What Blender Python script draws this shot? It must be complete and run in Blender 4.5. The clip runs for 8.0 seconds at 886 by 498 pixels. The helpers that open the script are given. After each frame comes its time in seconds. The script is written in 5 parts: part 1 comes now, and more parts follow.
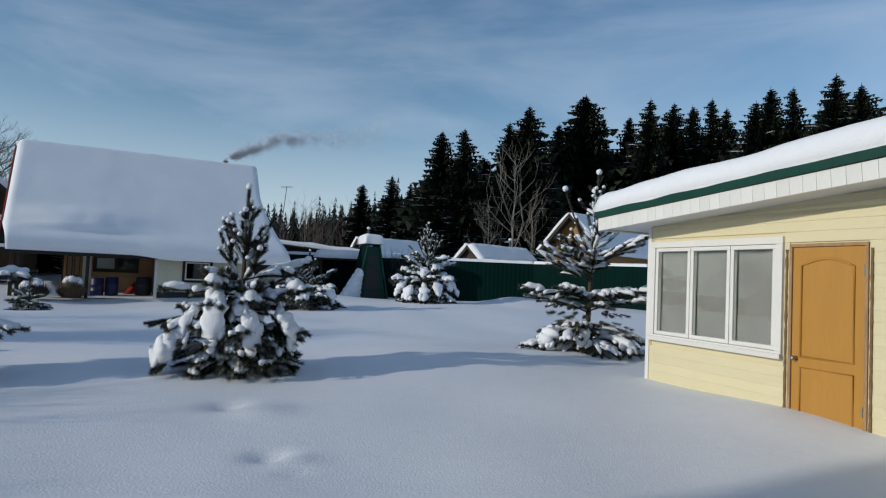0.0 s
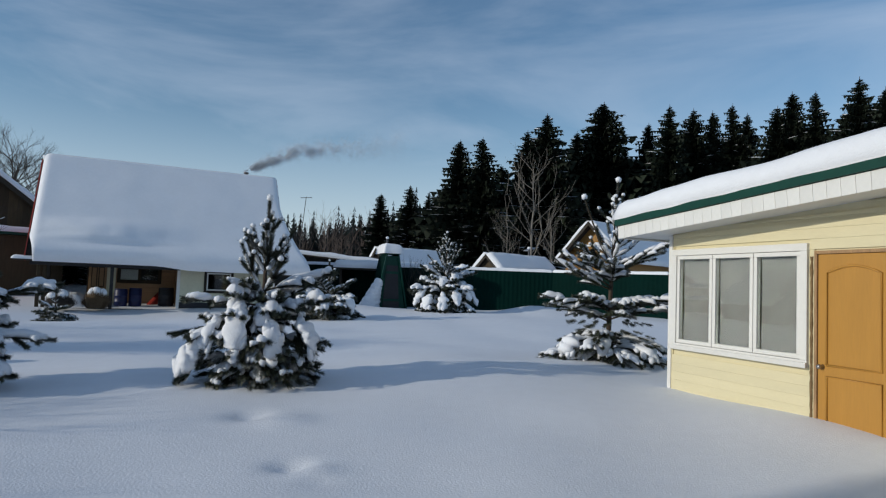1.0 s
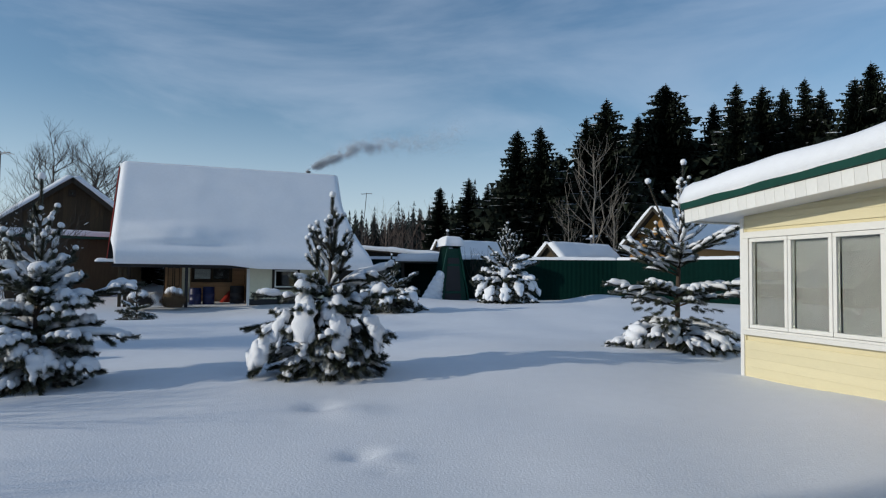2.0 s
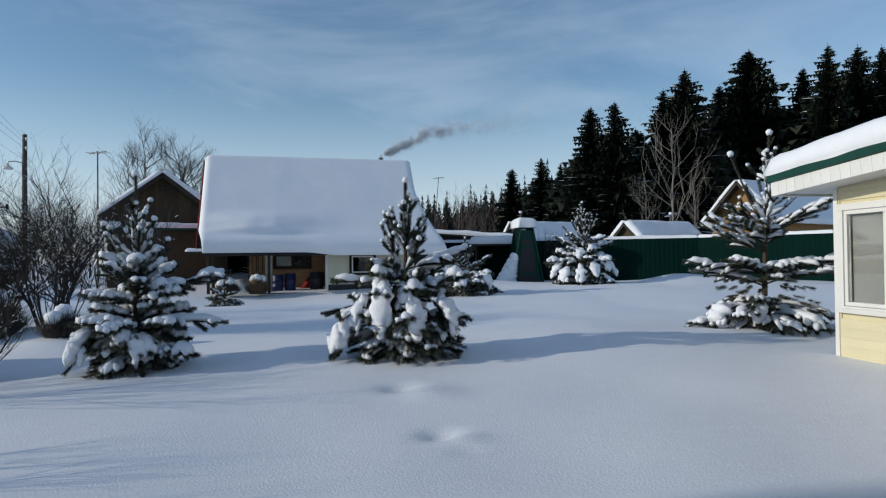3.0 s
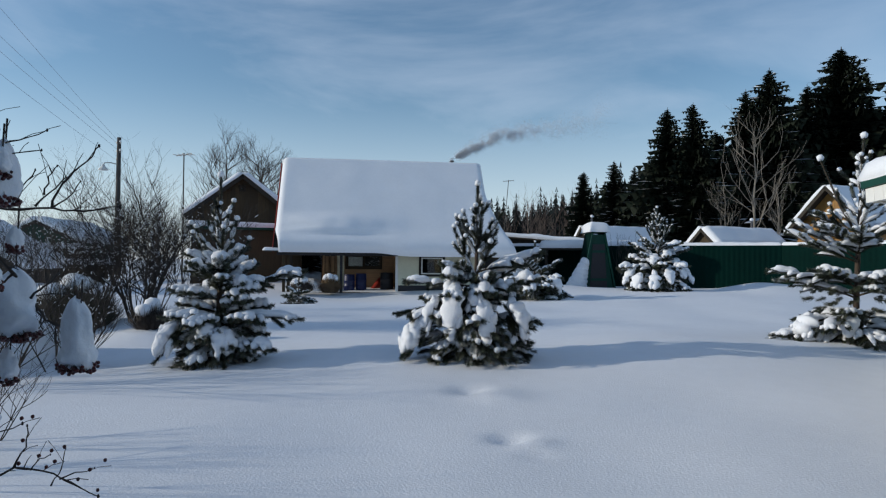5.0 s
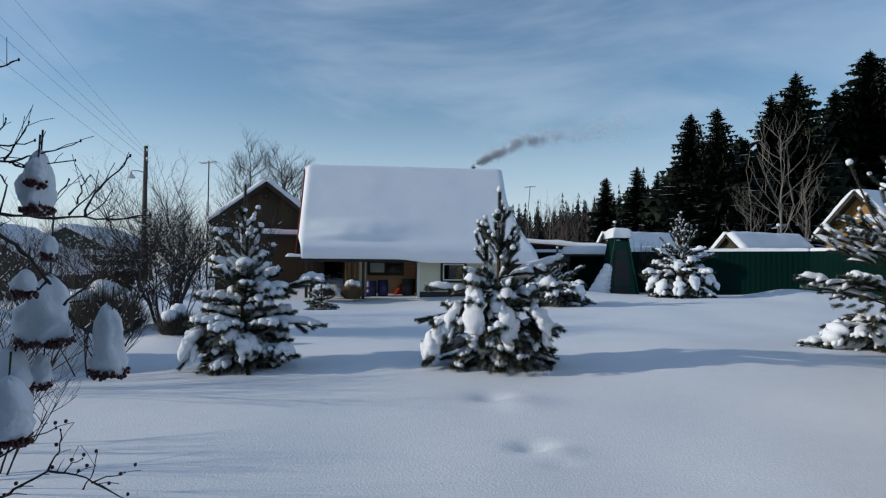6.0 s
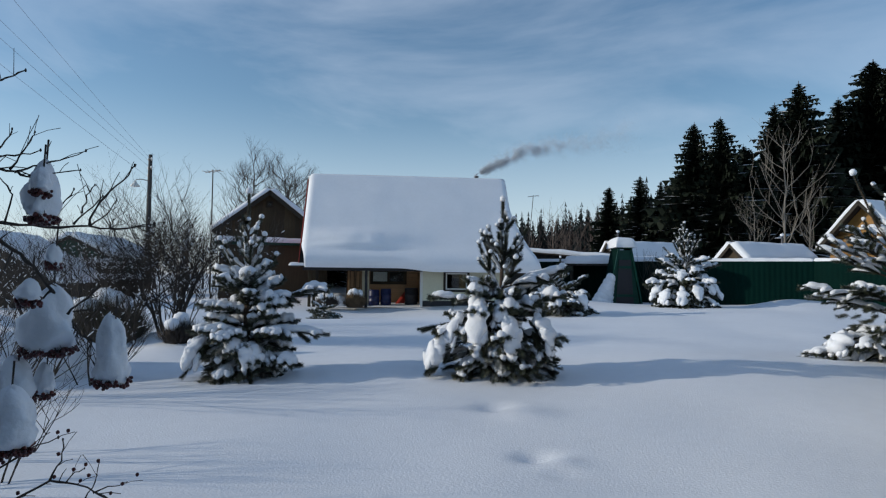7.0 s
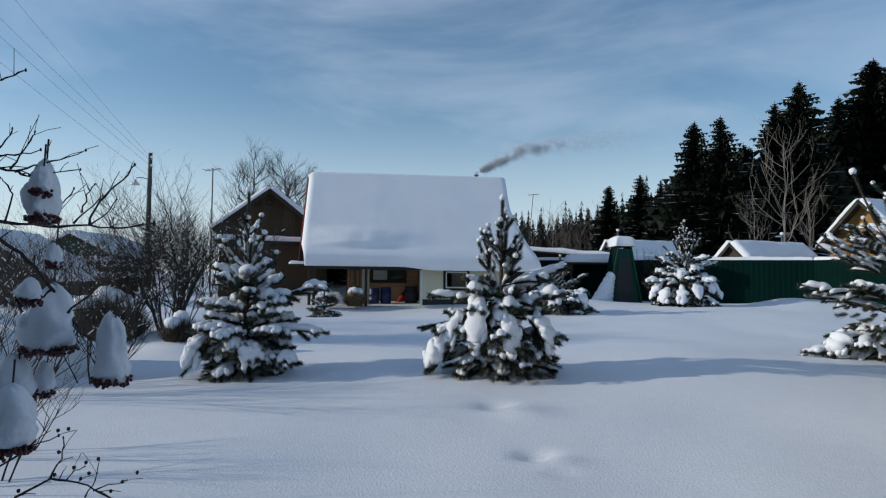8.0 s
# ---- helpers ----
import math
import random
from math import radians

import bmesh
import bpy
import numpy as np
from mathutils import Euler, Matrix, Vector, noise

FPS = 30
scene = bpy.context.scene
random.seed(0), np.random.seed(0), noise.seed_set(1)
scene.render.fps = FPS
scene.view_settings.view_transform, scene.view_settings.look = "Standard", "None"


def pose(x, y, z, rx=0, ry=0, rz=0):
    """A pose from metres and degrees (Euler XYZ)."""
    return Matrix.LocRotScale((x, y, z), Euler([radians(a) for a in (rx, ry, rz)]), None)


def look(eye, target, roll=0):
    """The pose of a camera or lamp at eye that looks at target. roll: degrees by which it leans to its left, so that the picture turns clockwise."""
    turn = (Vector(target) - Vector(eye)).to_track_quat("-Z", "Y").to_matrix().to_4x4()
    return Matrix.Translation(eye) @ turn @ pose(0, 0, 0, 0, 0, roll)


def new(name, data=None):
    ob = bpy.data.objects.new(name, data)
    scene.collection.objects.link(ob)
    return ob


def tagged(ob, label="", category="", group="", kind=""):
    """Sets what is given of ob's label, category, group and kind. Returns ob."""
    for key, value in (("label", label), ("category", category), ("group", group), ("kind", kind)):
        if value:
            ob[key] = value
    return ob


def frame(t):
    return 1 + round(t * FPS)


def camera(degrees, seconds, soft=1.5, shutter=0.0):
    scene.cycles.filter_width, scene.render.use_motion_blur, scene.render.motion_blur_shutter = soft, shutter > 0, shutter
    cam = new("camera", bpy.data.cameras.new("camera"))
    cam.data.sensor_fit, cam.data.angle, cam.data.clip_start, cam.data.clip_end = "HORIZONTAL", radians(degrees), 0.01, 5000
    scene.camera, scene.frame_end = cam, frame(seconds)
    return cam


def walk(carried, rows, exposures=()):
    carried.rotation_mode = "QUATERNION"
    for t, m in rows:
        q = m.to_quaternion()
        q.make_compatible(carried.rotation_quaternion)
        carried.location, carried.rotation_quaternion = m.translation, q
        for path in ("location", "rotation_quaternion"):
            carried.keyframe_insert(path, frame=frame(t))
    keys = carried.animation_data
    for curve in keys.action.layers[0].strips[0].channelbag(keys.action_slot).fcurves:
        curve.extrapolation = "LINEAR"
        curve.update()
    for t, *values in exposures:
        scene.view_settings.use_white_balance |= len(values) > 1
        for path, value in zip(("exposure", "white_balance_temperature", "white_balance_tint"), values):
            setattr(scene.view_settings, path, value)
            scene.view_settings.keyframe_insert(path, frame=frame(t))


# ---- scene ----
cam = camera(69.5, 8.0, soft=1.2)
ROWS = [
    (0.0, 0.0, 0.0, 1.55, -0.04, 2.5, -2.5),
    (0.5, -0.001, -0.01, 1.551, 0.44, 2.9, -2.29),
    (1.0, -0.007, -0.009, 1.552, 1.64, 3.25, -2.18),
    (1.5, -0.011, -0.014, 1.548, 4.29, 2.97, -1.32),
    (1.7, -0.016, -0.018, 1.543, 5.35, 2.80, -1.02),
    (2.8, -0.008, -0.04, 1.532, 12.48, 1.12, 0.39),
    (3.0, -0.010, -0.045, 1.536, 13.75, 0.87, 0.65),
    (3.5, -0.023, -0.048, 1.532, 16.89, 0.11, 0.57),
    (4.0, -0.030, -0.07, 1.535, 17.83, 0.11, 0.13),
    (4.5, -0.036, -0.077, 1.537, 18.64, 0.66, -0.34),
    (6.0, -0.049, -0.086, 1.541, 21.76, 1.65, -0.49),
    (6.5, -0.049, -0.087, 1.544, 21.9, 2.01, -0.62),
    (7.0, -0.049, -0.087, 1.544, 22.02, 2.46, -0.65),
    (7.5, -0.049, -0.087, 1.544, 22.02, 2.42, -0.71),
    (8.0, -0.043, -0.092, 1.546, 22.02, 2.32, -0.68),
]
walk(cam, [(t, pose(x, y, z, 90 + pitch, roll, yaw)) for t, x, y, z, yaw, pitch, roll in ROWS], [(0.0, -0.12, 6300, 6), (1.5, -0.09, 6300, 6), (3.0, 0.02, 6300, 6), (8.0, 0.05, 6300, 6)])

# ---- world, sun ----
SUN_EL, SUN_DIR = 17.0, Vector((-0.90, -0.436, 0.0))      # the way towards the sun, on the ground
world = bpy.data.worlds.new("winter_sky")
scene.world = world
world.use_nodes = True
wn, wl = world.node_tree.nodes, world.node_tree.links
wn.clear()
sky = wn.new("ShaderNodeTexSky")
sky.sky_type, sky.sun_disc = "NISHITA", False
sky.sun_elevation = radians(SUN_EL)
sky.sun_rotation = math.atan2(SUN_DIR.x, SUN_DIR.y)
sky.altitude, sky.air_density, sky.dust_density, sky.ozone_density = 100, 1.1, 0.25, 3.0
# thin cirrus: stretched noise on the sky's dome
wtc = wn.new("ShaderNodeTexCoord")
wmap = wn.new("ShaderNodeMapping")
wmap.inputs["Scale"].default_value = (1.2, 2.2, 5.5)
wmap.inputs["Rotation"].default_value = (0.25, 0.15, 0.4)
wnz = wn.new("ShaderNodeTexNoise")
wnz.inputs["Scale"].default_value, wnz.inputs["Detail"].default_value, wnz.inputs["Roughness"].default_value = 1.3, 7, 0.55
wnz.inputs["Distortion"].default_value = 0.5
wrmp = wn.new("ShaderNodeValToRGB")
wrmp.color_ramp.elements[0].position, wrmp.color_ramp.elements[0].color = 0.42, (0, 0, 0, 1)
wrmp.color_ramp.elements[1].position, wrmp.color_ramp.elements[1].color = 0.74, (0.40, 0.40, 0.40, 1)
wmix = wn.new("ShaderNodeMix")
wmix.data_type = "RGBA"
wmix.inputs["B"].default_value = (5.65, 6.15, 7.3, 1)
wbg = wn.new("ShaderNodeBackground")
wbg.inputs["Strength"].default_value = 0.122
wout = wn.new("ShaderNodeOutputWorld")
wl.new(wtc.outputs["Generated"], wmap.inputs["Vector"])
wl.new(wmap.outputs["Vector"], wnz.inputs["Vector"])
wl.new(wnz.outputs["Fac"], wrmp.inputs["Fac"])
# pale winter haze that thickens towards the horizon all round
wsep = wn.new("ShaderNodeSeparateXYZ")
whz = wn.new("ShaderNodeMapRange")
whz.interpolation_type = "SMOOTHSTEP"
whz.inputs["From Min"].default_value, whz.inputs["From Max"].default_value = 0.0, 0.28
whz.inputs["To Min"].default_value, whz.inputs["To Max"].default_value = 0.60, 0.0
wadd = wn.new("ShaderNodeMath")
wadd.operation, wadd.use_clamp = "MAXIMUM", True
wl.new(wtc.outputs["Generated"], wsep.inputs["Vector"])
wl.new(wsep.outputs["Z"], whz.inputs["Value"])
wl.new(whz.outputs["Result"], wadd.inputs[0])
wl.new(wrmp.outputs["Color"], wadd.inputs[1])
wl.new(wadd.outputs[0], wmix.inputs["Factor"])
wl.new(sky.outputs["Color"], wmix.inputs["A"])
wl.new(wmix.outputs["Result"], wbg.inputs["Color"])
wl.new(wbg.outputs["Background"], wout.inputs["Surface"])
sun = new("sun", bpy.data.lights.new("sun", "SUN"))
sun.data.energy, sun.data.angle, sun.data.color = 2.55, radians(0.7), (1.0, 0.895, 0.76)
sun.matrix_world = look(SUN_DIR.normalized() * 50 + Vector((0, 0, 50 * math.tan(radians(SUN_EL)))), (0, 0, 0))

# ---- materials ----
def material(name, colour, rough=0.7, metal=0.0, vary=0.15, scale=6.0, bump=0.0, bump_scale=40.0, stretch=(1, 1, 1), spec=0.5,
             second=None, second_at=0.55, island=False, coords="Object", per_object=0.0):
    """A procedural surface: base colour varied at two scales, with a fine relief."""
    m = bpy.data.materials.new(name)
    m.use_nodes = True
    n, l = m.node_tree.nodes, m.node_tree.links
    b = n["Principled BSDF"]
    b.inputs["Roughness"].default_value, b.inputs["Metallic"].default_value = rough, metal
    b.inputs["Specular IOR Level"].default_value = spec
    tc, mp = n.new("ShaderNodeTexCoord"), n.new("ShaderNodeMapping")
    mp.inputs["Scale"].default_value = stretch
    l.new(tc.outputs[coords], mp.inputs["Vector"])
    big, fine = n.new("ShaderNodeTexNoise"), n.new("ShaderNodeTexNoise")
    big.inputs["Scale"].default_value, big.inputs["Detail"].default_value = scale, 4
    fine.inputs["Scale"].default_value, fine.inputs["Detail"].default_value = scale * 7, 3
    l.new(mp.outputs["Vector"], big.inputs["Vector"])
    l.new(mp.outputs["Vector"], fine.inputs["Vector"])
    add = n.new("ShaderNodeMath")
    add.operation = "ADD"
    l.new(big.outputs["Fac"], add.inputs[0])
    l.new(fine.outputs["Fac"], add.inputs[1])
    half = n.new("ShaderNodeMapRange")
    half.inputs["From Min"].default_value, half.inputs["From Max"].default_value = 0.6, 1.4
    half.inputs["To Min"].default_value, half.inputs["To Max"].default_value = 1 - vary, 1 + vary
    l.new(add.outputs[0], half.inputs["Value"])
    mul = n.new("ShaderNodeVectorMath")
    mul.operation = "SCALE"
    mul.inputs[0].default_value = colour
    value = half.outputs["Result"]
    if island or per_object:
        src = n.new("ShaderNodeNewGeometry").outputs["Random Per Island"] if island else n.new("ShaderNodeObjectInfo").outputs["Random"]
        rng = n.new("ShaderNodeMapRange")
        amount = per_object or 0.35
        rng.inputs["To Min"].default_value, rng.inputs["To Max"].default_value = 1 - amount, 1 + amount
        l.new(src, rng.inputs["Value"])
        times = n.new("ShaderNodeMath")
        times.operation = "MULTIPLY"
        l.new(value, times.inputs[0])
        l.new(rng.outputs["Result"], times.inputs[1])
        value = times.outputs[0]
    l.new(value, mul.inputs["Scale"])
    out = mul.outputs["Vector"]
    if second:
        rmp = n.new("ShaderNodeValToRGB")
        rmp.color_ramp.elements[0].position, rmp.color_ramp.elements[1].position = second_at, second_at + 0.12
        l.new(big.outputs["Fac"], rmp.inputs["Fac"])
        mix = n.new("ShaderNodeMix")
        mix.data_type = "RGBA"
        mix.inputs["B"].default_value = (*second, 1)
        l.new(rmp.outputs["Color"], mix.inputs["Factor"])
        l.new(out, mix.inputs["A"])
        out = mix.outputs["Result"]
    l.new(out, b.inputs["Base Color"])
    if bump:
        bn, bp = n.new("ShaderNodeTexNoise"), n.new("ShaderNodeBump")
        bn.inputs["Scale"].default_value, bn.inputs["Detail"].default_value = bump_scale, 4
        l.new(mp.outputs["Vector"], bn.inputs["Vector"])
        l.new(bn.outputs["Fac"], bp.inputs["Height"])
        bp.inputs["Strength"].default_value, bp.inputs["Distance"].default_value = bump, 0.02
        l.new(bp.outputs["Normal"], b.inputs["Normal"])
    return m


SNOW = material("snow", (0.80, 0.82, 0.86), 0.75, vary=0.03, scale=1.4, bump=0.35, bump_scale=38, spec=0.25)
SNOW_FIELD = material("snow_field", (0.80, 0.82, 0.86), 0.7, vary=0.03, scale=0.8, bump=0.24, bump_scale=52, spec=0.3)
SIDING = material("cream_siding", (0.70, 0.63, 0.41), 0.45, vary=0.05, scale=2.0, bump=0.05, bump_scale=60, stretch=(1, 1, 6), per_object=0.03)
CREAM = material("pale_cream_paint", (0.68, 0.65, 0.48), 0.7, vary=0.08, scale=2)
WHITE = material("white_plastic", (0.74, 0.73, 0.69), 0.4, vary=0.04, scale=3, per_object=0.04)
GREEN = material("green_painted_metal", (0.005, 0.046, 0.032), 0.45, vary=0.15, scale=2, spec=0.25)
FENCE = material("green_profiled_steel", (0.0009, 0.0145, 0.0118), 0.75, vary=0.2, scale=1.2, spec=0.05, per_object=0.06)
DOOR = material("ochre_painted_door", (0.45, 0.225, 0.038), 0.42, vary=0.07, scale=1.5, bump=0.06, bump_scale=25, stretch=(6, 6, 0.6))
RAWWOOD = material("raw_wood", (0.36, 0.22, 0.11), 0.8, vary=0.35, scale=5, bump=0.2, stretch=(6, 6, 0.8))
FOAM = material("mounting_foam", (0.20, 0.13, 0.06), 0.9, vary=0.4, scale=25, bump=0.6, bump_scale=60)
STEEL = material("satin_steel", (0.45, 0.43, 0.40), 0.35, metal=1.0, vary=0.1)
CURTAIN = material("grey_blind", (0.105, 0.105, 0.104), 0.85, vary=0.05, scale=3, bump=0.1, bump_scale=90)
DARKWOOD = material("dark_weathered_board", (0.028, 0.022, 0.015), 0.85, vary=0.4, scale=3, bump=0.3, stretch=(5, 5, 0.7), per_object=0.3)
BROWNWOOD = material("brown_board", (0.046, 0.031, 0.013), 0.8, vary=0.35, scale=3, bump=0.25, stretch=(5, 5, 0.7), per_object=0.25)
ORANGEWOOD = material("orange_stained_board", (0.36, 0.21, 0.10), 0.6, vary=0.2, scale=3, bump=0.15, stretch=(1, 1, 6), per_object=0.12)
LOG = material("yellow_log", (0.30, 0.155, 0.036), 0.65, vary=0.25, scale=3, bump=0.2, stretch=(0.8, 5, 5), per_object=0.12)
REDPAINT = material("dark_red_paint", (0.30, 0.035, 0.022), 0.6, vary=0.2, scale=3)
BLUE = material("blue_plastic", (0.008, 0.014, 0.07), 0.45, vary=0.15, scale=3)
RED = material("red_plastic", (0.30, 0.03, 0.02), 0.45, vary=0.15, scale=3)
BLACK = material("dark_rubber", (0.018, 0.018, 0.022), 0.6, vary=0.2, scale=4)
DARKROOM = material("dark_interior", (0.03, 0.028, 0.026), 0.9, vary=0.3, scale=2)
STRAW = material("dry_brown_stalks", (0.13, 0.085, 0.045), 0.9, vary=0.4, scale=14, bump=0.5)
BARK = material("pine_bark", (0.060, 0.042, 0.030), 0.9, vary=0.35, scale=14, bump=0.5, bump_scale=60, stretch=(1, 1, 0.3))
SHOOT = material("pine_shoot", (0.085, 0.062, 0.038), 0.85, vary=0.25, scale=20)
NEEDLE = material("pine_needles", (0.036, 0.044, 0.024), 0.6, vary=0.3, scale=4, island=True, second=(0.26, 0.275, 0.27), second_at=0.55)
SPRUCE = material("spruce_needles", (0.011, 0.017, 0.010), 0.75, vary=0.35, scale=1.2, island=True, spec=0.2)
# far copy of the spruce green, distance haze mixed into its colour
HAZED_SPRUCE = material("hazed_far_spruce", (0.016, 0.021, 0.021), 0.85, vary=0.3, scale=0.4, island=True, spec=0.1)
TWIG = material("bare_twig", (0.032, 0.024, 0.019), 0.8, vary=0.3, scale=9)
PALETWIG = material("pale_birch_twig", (0.18, 0.16, 0.135), 0.8, vary=0.3, scale=6)
FARTWIG = material("reddish_bare_crown", (0.105, 0.078, 0.064), 0.9, vary=0.3, scale=1)
BERRY = material("rowan_berry", (0.062, 0.007, 0.005), 0.35, vary=0.3, scale=30, island=True)
OLIVE = material("olive_brown_foliage", (0.032, 0.028, 0.013), 0.8, vary=0.4, scale=5, island=True)
POLE = material("grey_pole_wood", (0.06, 0.054, 0.05), 0.85, vary=0.25, scale=6, stretch=(4, 4, 0.4))
CABLE = material("cable", (0.30, 0.33, 0.38), 0.6, vary=0.05)
CHIMNEY = material("chimney_metal", (0.16, 0.15, 0.15), 0.5, metal=0.7, vary=0.2)
GREYWALL = material("grey_plaster", (0.32, 0.31, 0.30), 0.9, vary=0.12, scale=1.5)


def pane_glass(name, tint=(0.9, 0.95, 0.95)):
    m = bpy.data.materials.new(name)
    m.use_nodes = True
    b = m.node_tree.nodes["Principled BSDF"]
    b.inputs["Base Color"].default_value = (*tint, 1)
    b.inputs["Roughness"].default_value, b.inputs["Transmission Weight"].default_value, b.inputs["IOR"].default_value = 0.02, 1.0, 1.45
    return m


GLASS = pane_glass("window_glass")
DARKGLASS = pane_glass("dark_window_glass", (0.22, 0.24, 0.25))


# ---- builders ----
def thing(name, m, label, category, group="", kind=""):
    ob = new(name)
    ob.empty_display_size = 0.1
    ob.matrix_basis = m
    return tagged(ob, label, category, group, kind)


def mesh_of(name, bm, mat, smooth=False):
    me = bpy.data.meshes.new(name)
    bm.to_mesh(me)
    bm.free()
    for k in (mat if isinstance(mat, (list, tuple)) else (mat,)):
        me.materials.append(k)
    if smooth:
        me.polygons.foreach_set("use_smooth", [True] * len(me.polygons))
    return me


def part(name, bm, mat, parent=None, label="", smooth=False, m=None):
    """Links a bmesh, or a mesh that is shared, as one object under a thing or a part."""
    me = bm if isinstance(bm, bpy.types.Mesh) else mesh_of(name, bm, mat, smooth)
    ob = new(name, me)
    if parent is not None:
        ob.parent = parent
    if m is not None:
        ob.matrix_basis = m
    if label:
        ob["label"] = label
    return ob


def raw(name, verts, faces, mat, smooth=False):
    me = bpy.data.meshes.new(name)
    me.from_pydata([tuple(v) for v in verts], [], faces)
    for k in (mat if isinstance(mat, (list, tuple)) else (mat,)):
        me.materials.append(k)
    if smooth:
        me.polygons.foreach_set("use_smooth", [True] * len(me.polygons))
    me.update()
    return me


def add_box(bm, x0, x1, y0, y1, z0, z1, bevel=0.0, m=None):
    v = [bm.verts.new(p) for p in ((x0, y0, z0), (x1, y0, z0), (x1, y1, z0), (x0, y1, z0), (x0, y0, z1), (x1, y0, z1), (x1, y1, z1), (x0, y1, z1))]
    f = [bm.faces.new([v[i] for i in q]) for q in ((3, 2, 1, 0), (4, 5, 6, 7), (0, 1, 5, 4), (1, 2, 6, 5), (2, 3, 7, 6), (3, 0, 4, 7))]
    if m is not None:
        for k in v:
            k.co = m @ k.co
    if bevel:
        bmesh.ops.bevel(bm, geom=list({e for k in f for e in k.edges}), offset=bevel, segments=2, affect="EDGES", profile=0.5)
    return bm


def box(x0, x1, y0, y1, z0, z1, bevel=0.0, m=None):
    return add_box(bmesh.new(), x0, x1, y0, y1, z0, z1, bevel, m)


def prism(outline, y0, y1):
    """A closed outline in x, z pulled from y0 to y1."""
    bm = bmesh.new()
    a = [bm.verts.new((x, y0, z)) for x, z in outline]
    b = [bm.verts.new((x, y1, z)) for x, z in outline]
    bm.faces.new(a)
    bm.faces.new(b[::-1])
    for i in range(len(a)):
        j = (i + 1) % len(a)
        bm.faces.new((a[j], a[i], b[i], b[j]))
    bmesh.ops.recalc_face_normals(bm, faces=bm.faces)
    return bm


def tube(points, radii, sides=6):
    """Verts and faces of a tapered tube along points."""
    verts, faces = [], []
    up = Vector((0.13, 0.31, 0.94))
    for i, p in enumerate(points):
        a = points[max(i - 1, 0)]
        b = points[min(i + 1, len(points) - 1)]
        d = (b - a).normalized() if (b - a).length > 1e-9 else Vector((0, 0, 1))
        s = d.cross(up)
        s = s.normalized() if s.length > 1e-3 else Vector((1, 0, 0))
        t = s.cross(d)
        for k in range(sides):
            w = 2 * math.pi * k / sides
            verts.append(p + (s * math.cos(w) + t * math.sin(w)) * radii[i])
    for i in range(len(points) - 1):
        for k in range(sides):
            q = (k + 1) % sides
            faces.append((i * sides + k, i * sides + q, (i + 1) * sides + q, (i + 1) * sides + k))
    faces.append(tuple(range(sides - 1, -1, -1)))
    faces.append(tuple((len(points) - 1) * sides + k for k in range(sides)))
    return verts, faces


class Soup:
    """Verts and faces gathered for one mesh."""

    def __init__(self):
        self.v, self.f = [], []

    def add(self, verts, faces):
        n = len(self.v)
        self.v.extend(verts)
        self.f.extend(tuple(i + n for i in f) for f in faces)

    def mesh(self, name, mat, smooth=False):
        return raw(name, self.v, self.f, mat, smooth)


def snow_slab(length, width, thick, round_at=0.25, lumps=0.04, seed=0.0, step=0.15, sag=0.0, overhang=0.0):
    """A lying blanket of snow: x 0..length, y 0..width, rounded at its edges, uneven on top."""
    nx, ny = max(4, int(length / step)), max(4, int(width / step))
    xs = [length * (0.5 - 0.5 * math.cos(math.pi * i / nx)) * 0.35 + length * i / nx * 0.65 for i in range(nx + 1)]
    ys = [width * (0.5 - 0.5 * math.cos(math.pi * j / ny)) * 0.35 + width * j / ny * 0.65 for j in range(ny + 1)]
    verts, faces = [], []
    for j in range(ny + 1):
        for i in range(nx + 1):
            x, y = xs[i], ys[j]
            e = min(x, length - x, y, width - y) / round_at
            rise = math.sqrt(max(0.0, 1 - (1 - min(e, 1)) ** 2))
            lump = noise.fractal(Vector((x * 0.9 + seed, y * 0.9, seed * 1.7)), 0.8, 2.0, 3) * lumps
            edge = noise.noise(Vector((x * 2.1 + seed, y * 2.1, 4.0))) * lumps * 0.8
            ox = edge if i in (0, nx) else 0
            oy = edge if j in (0, ny) else 0
            verts.append((x + ox, y + oy, (thick + lump) * rise - sag * (1 - rise)))
    low = len(verts)
    for j in range(ny):
        for i in range(nx):
            a = j * (nx + 1) + i
            faces.append((a, a + 1, a + nx + 2, a + nx + 1))
    rim = [i for i in range(nx + 1)] + [j * (nx + 1) + nx for j in range(1, ny + 1)] + [ny * (nx + 1) + i for i in range(nx - 1, -1, -1)] + [j * (nx + 1) for j in range(ny - 1, 0, -1)]
    for k in rim:
        x, y, z = verts[k]
        verts.append((x + (length / 2 - x) * 0.02, y + (width / 2 - y) * 0.02, -0.03 - sag))
    for q in range(len(rim)):
        w = (q + 1) % len(rim)
        faces.append((rim[q], low + q, low + w, rim[w]))
    faces.append(tuple(low + q for q in range(len(rim))))
    return verts, faces


def snow_part(name, parent, m, length, width, thick, label="", **k):
    v, f = snow_slab(length, width, thick, **k)
    return part(name, raw(name, v, f, SNOW, True), SNOW, parent, label, m=m)


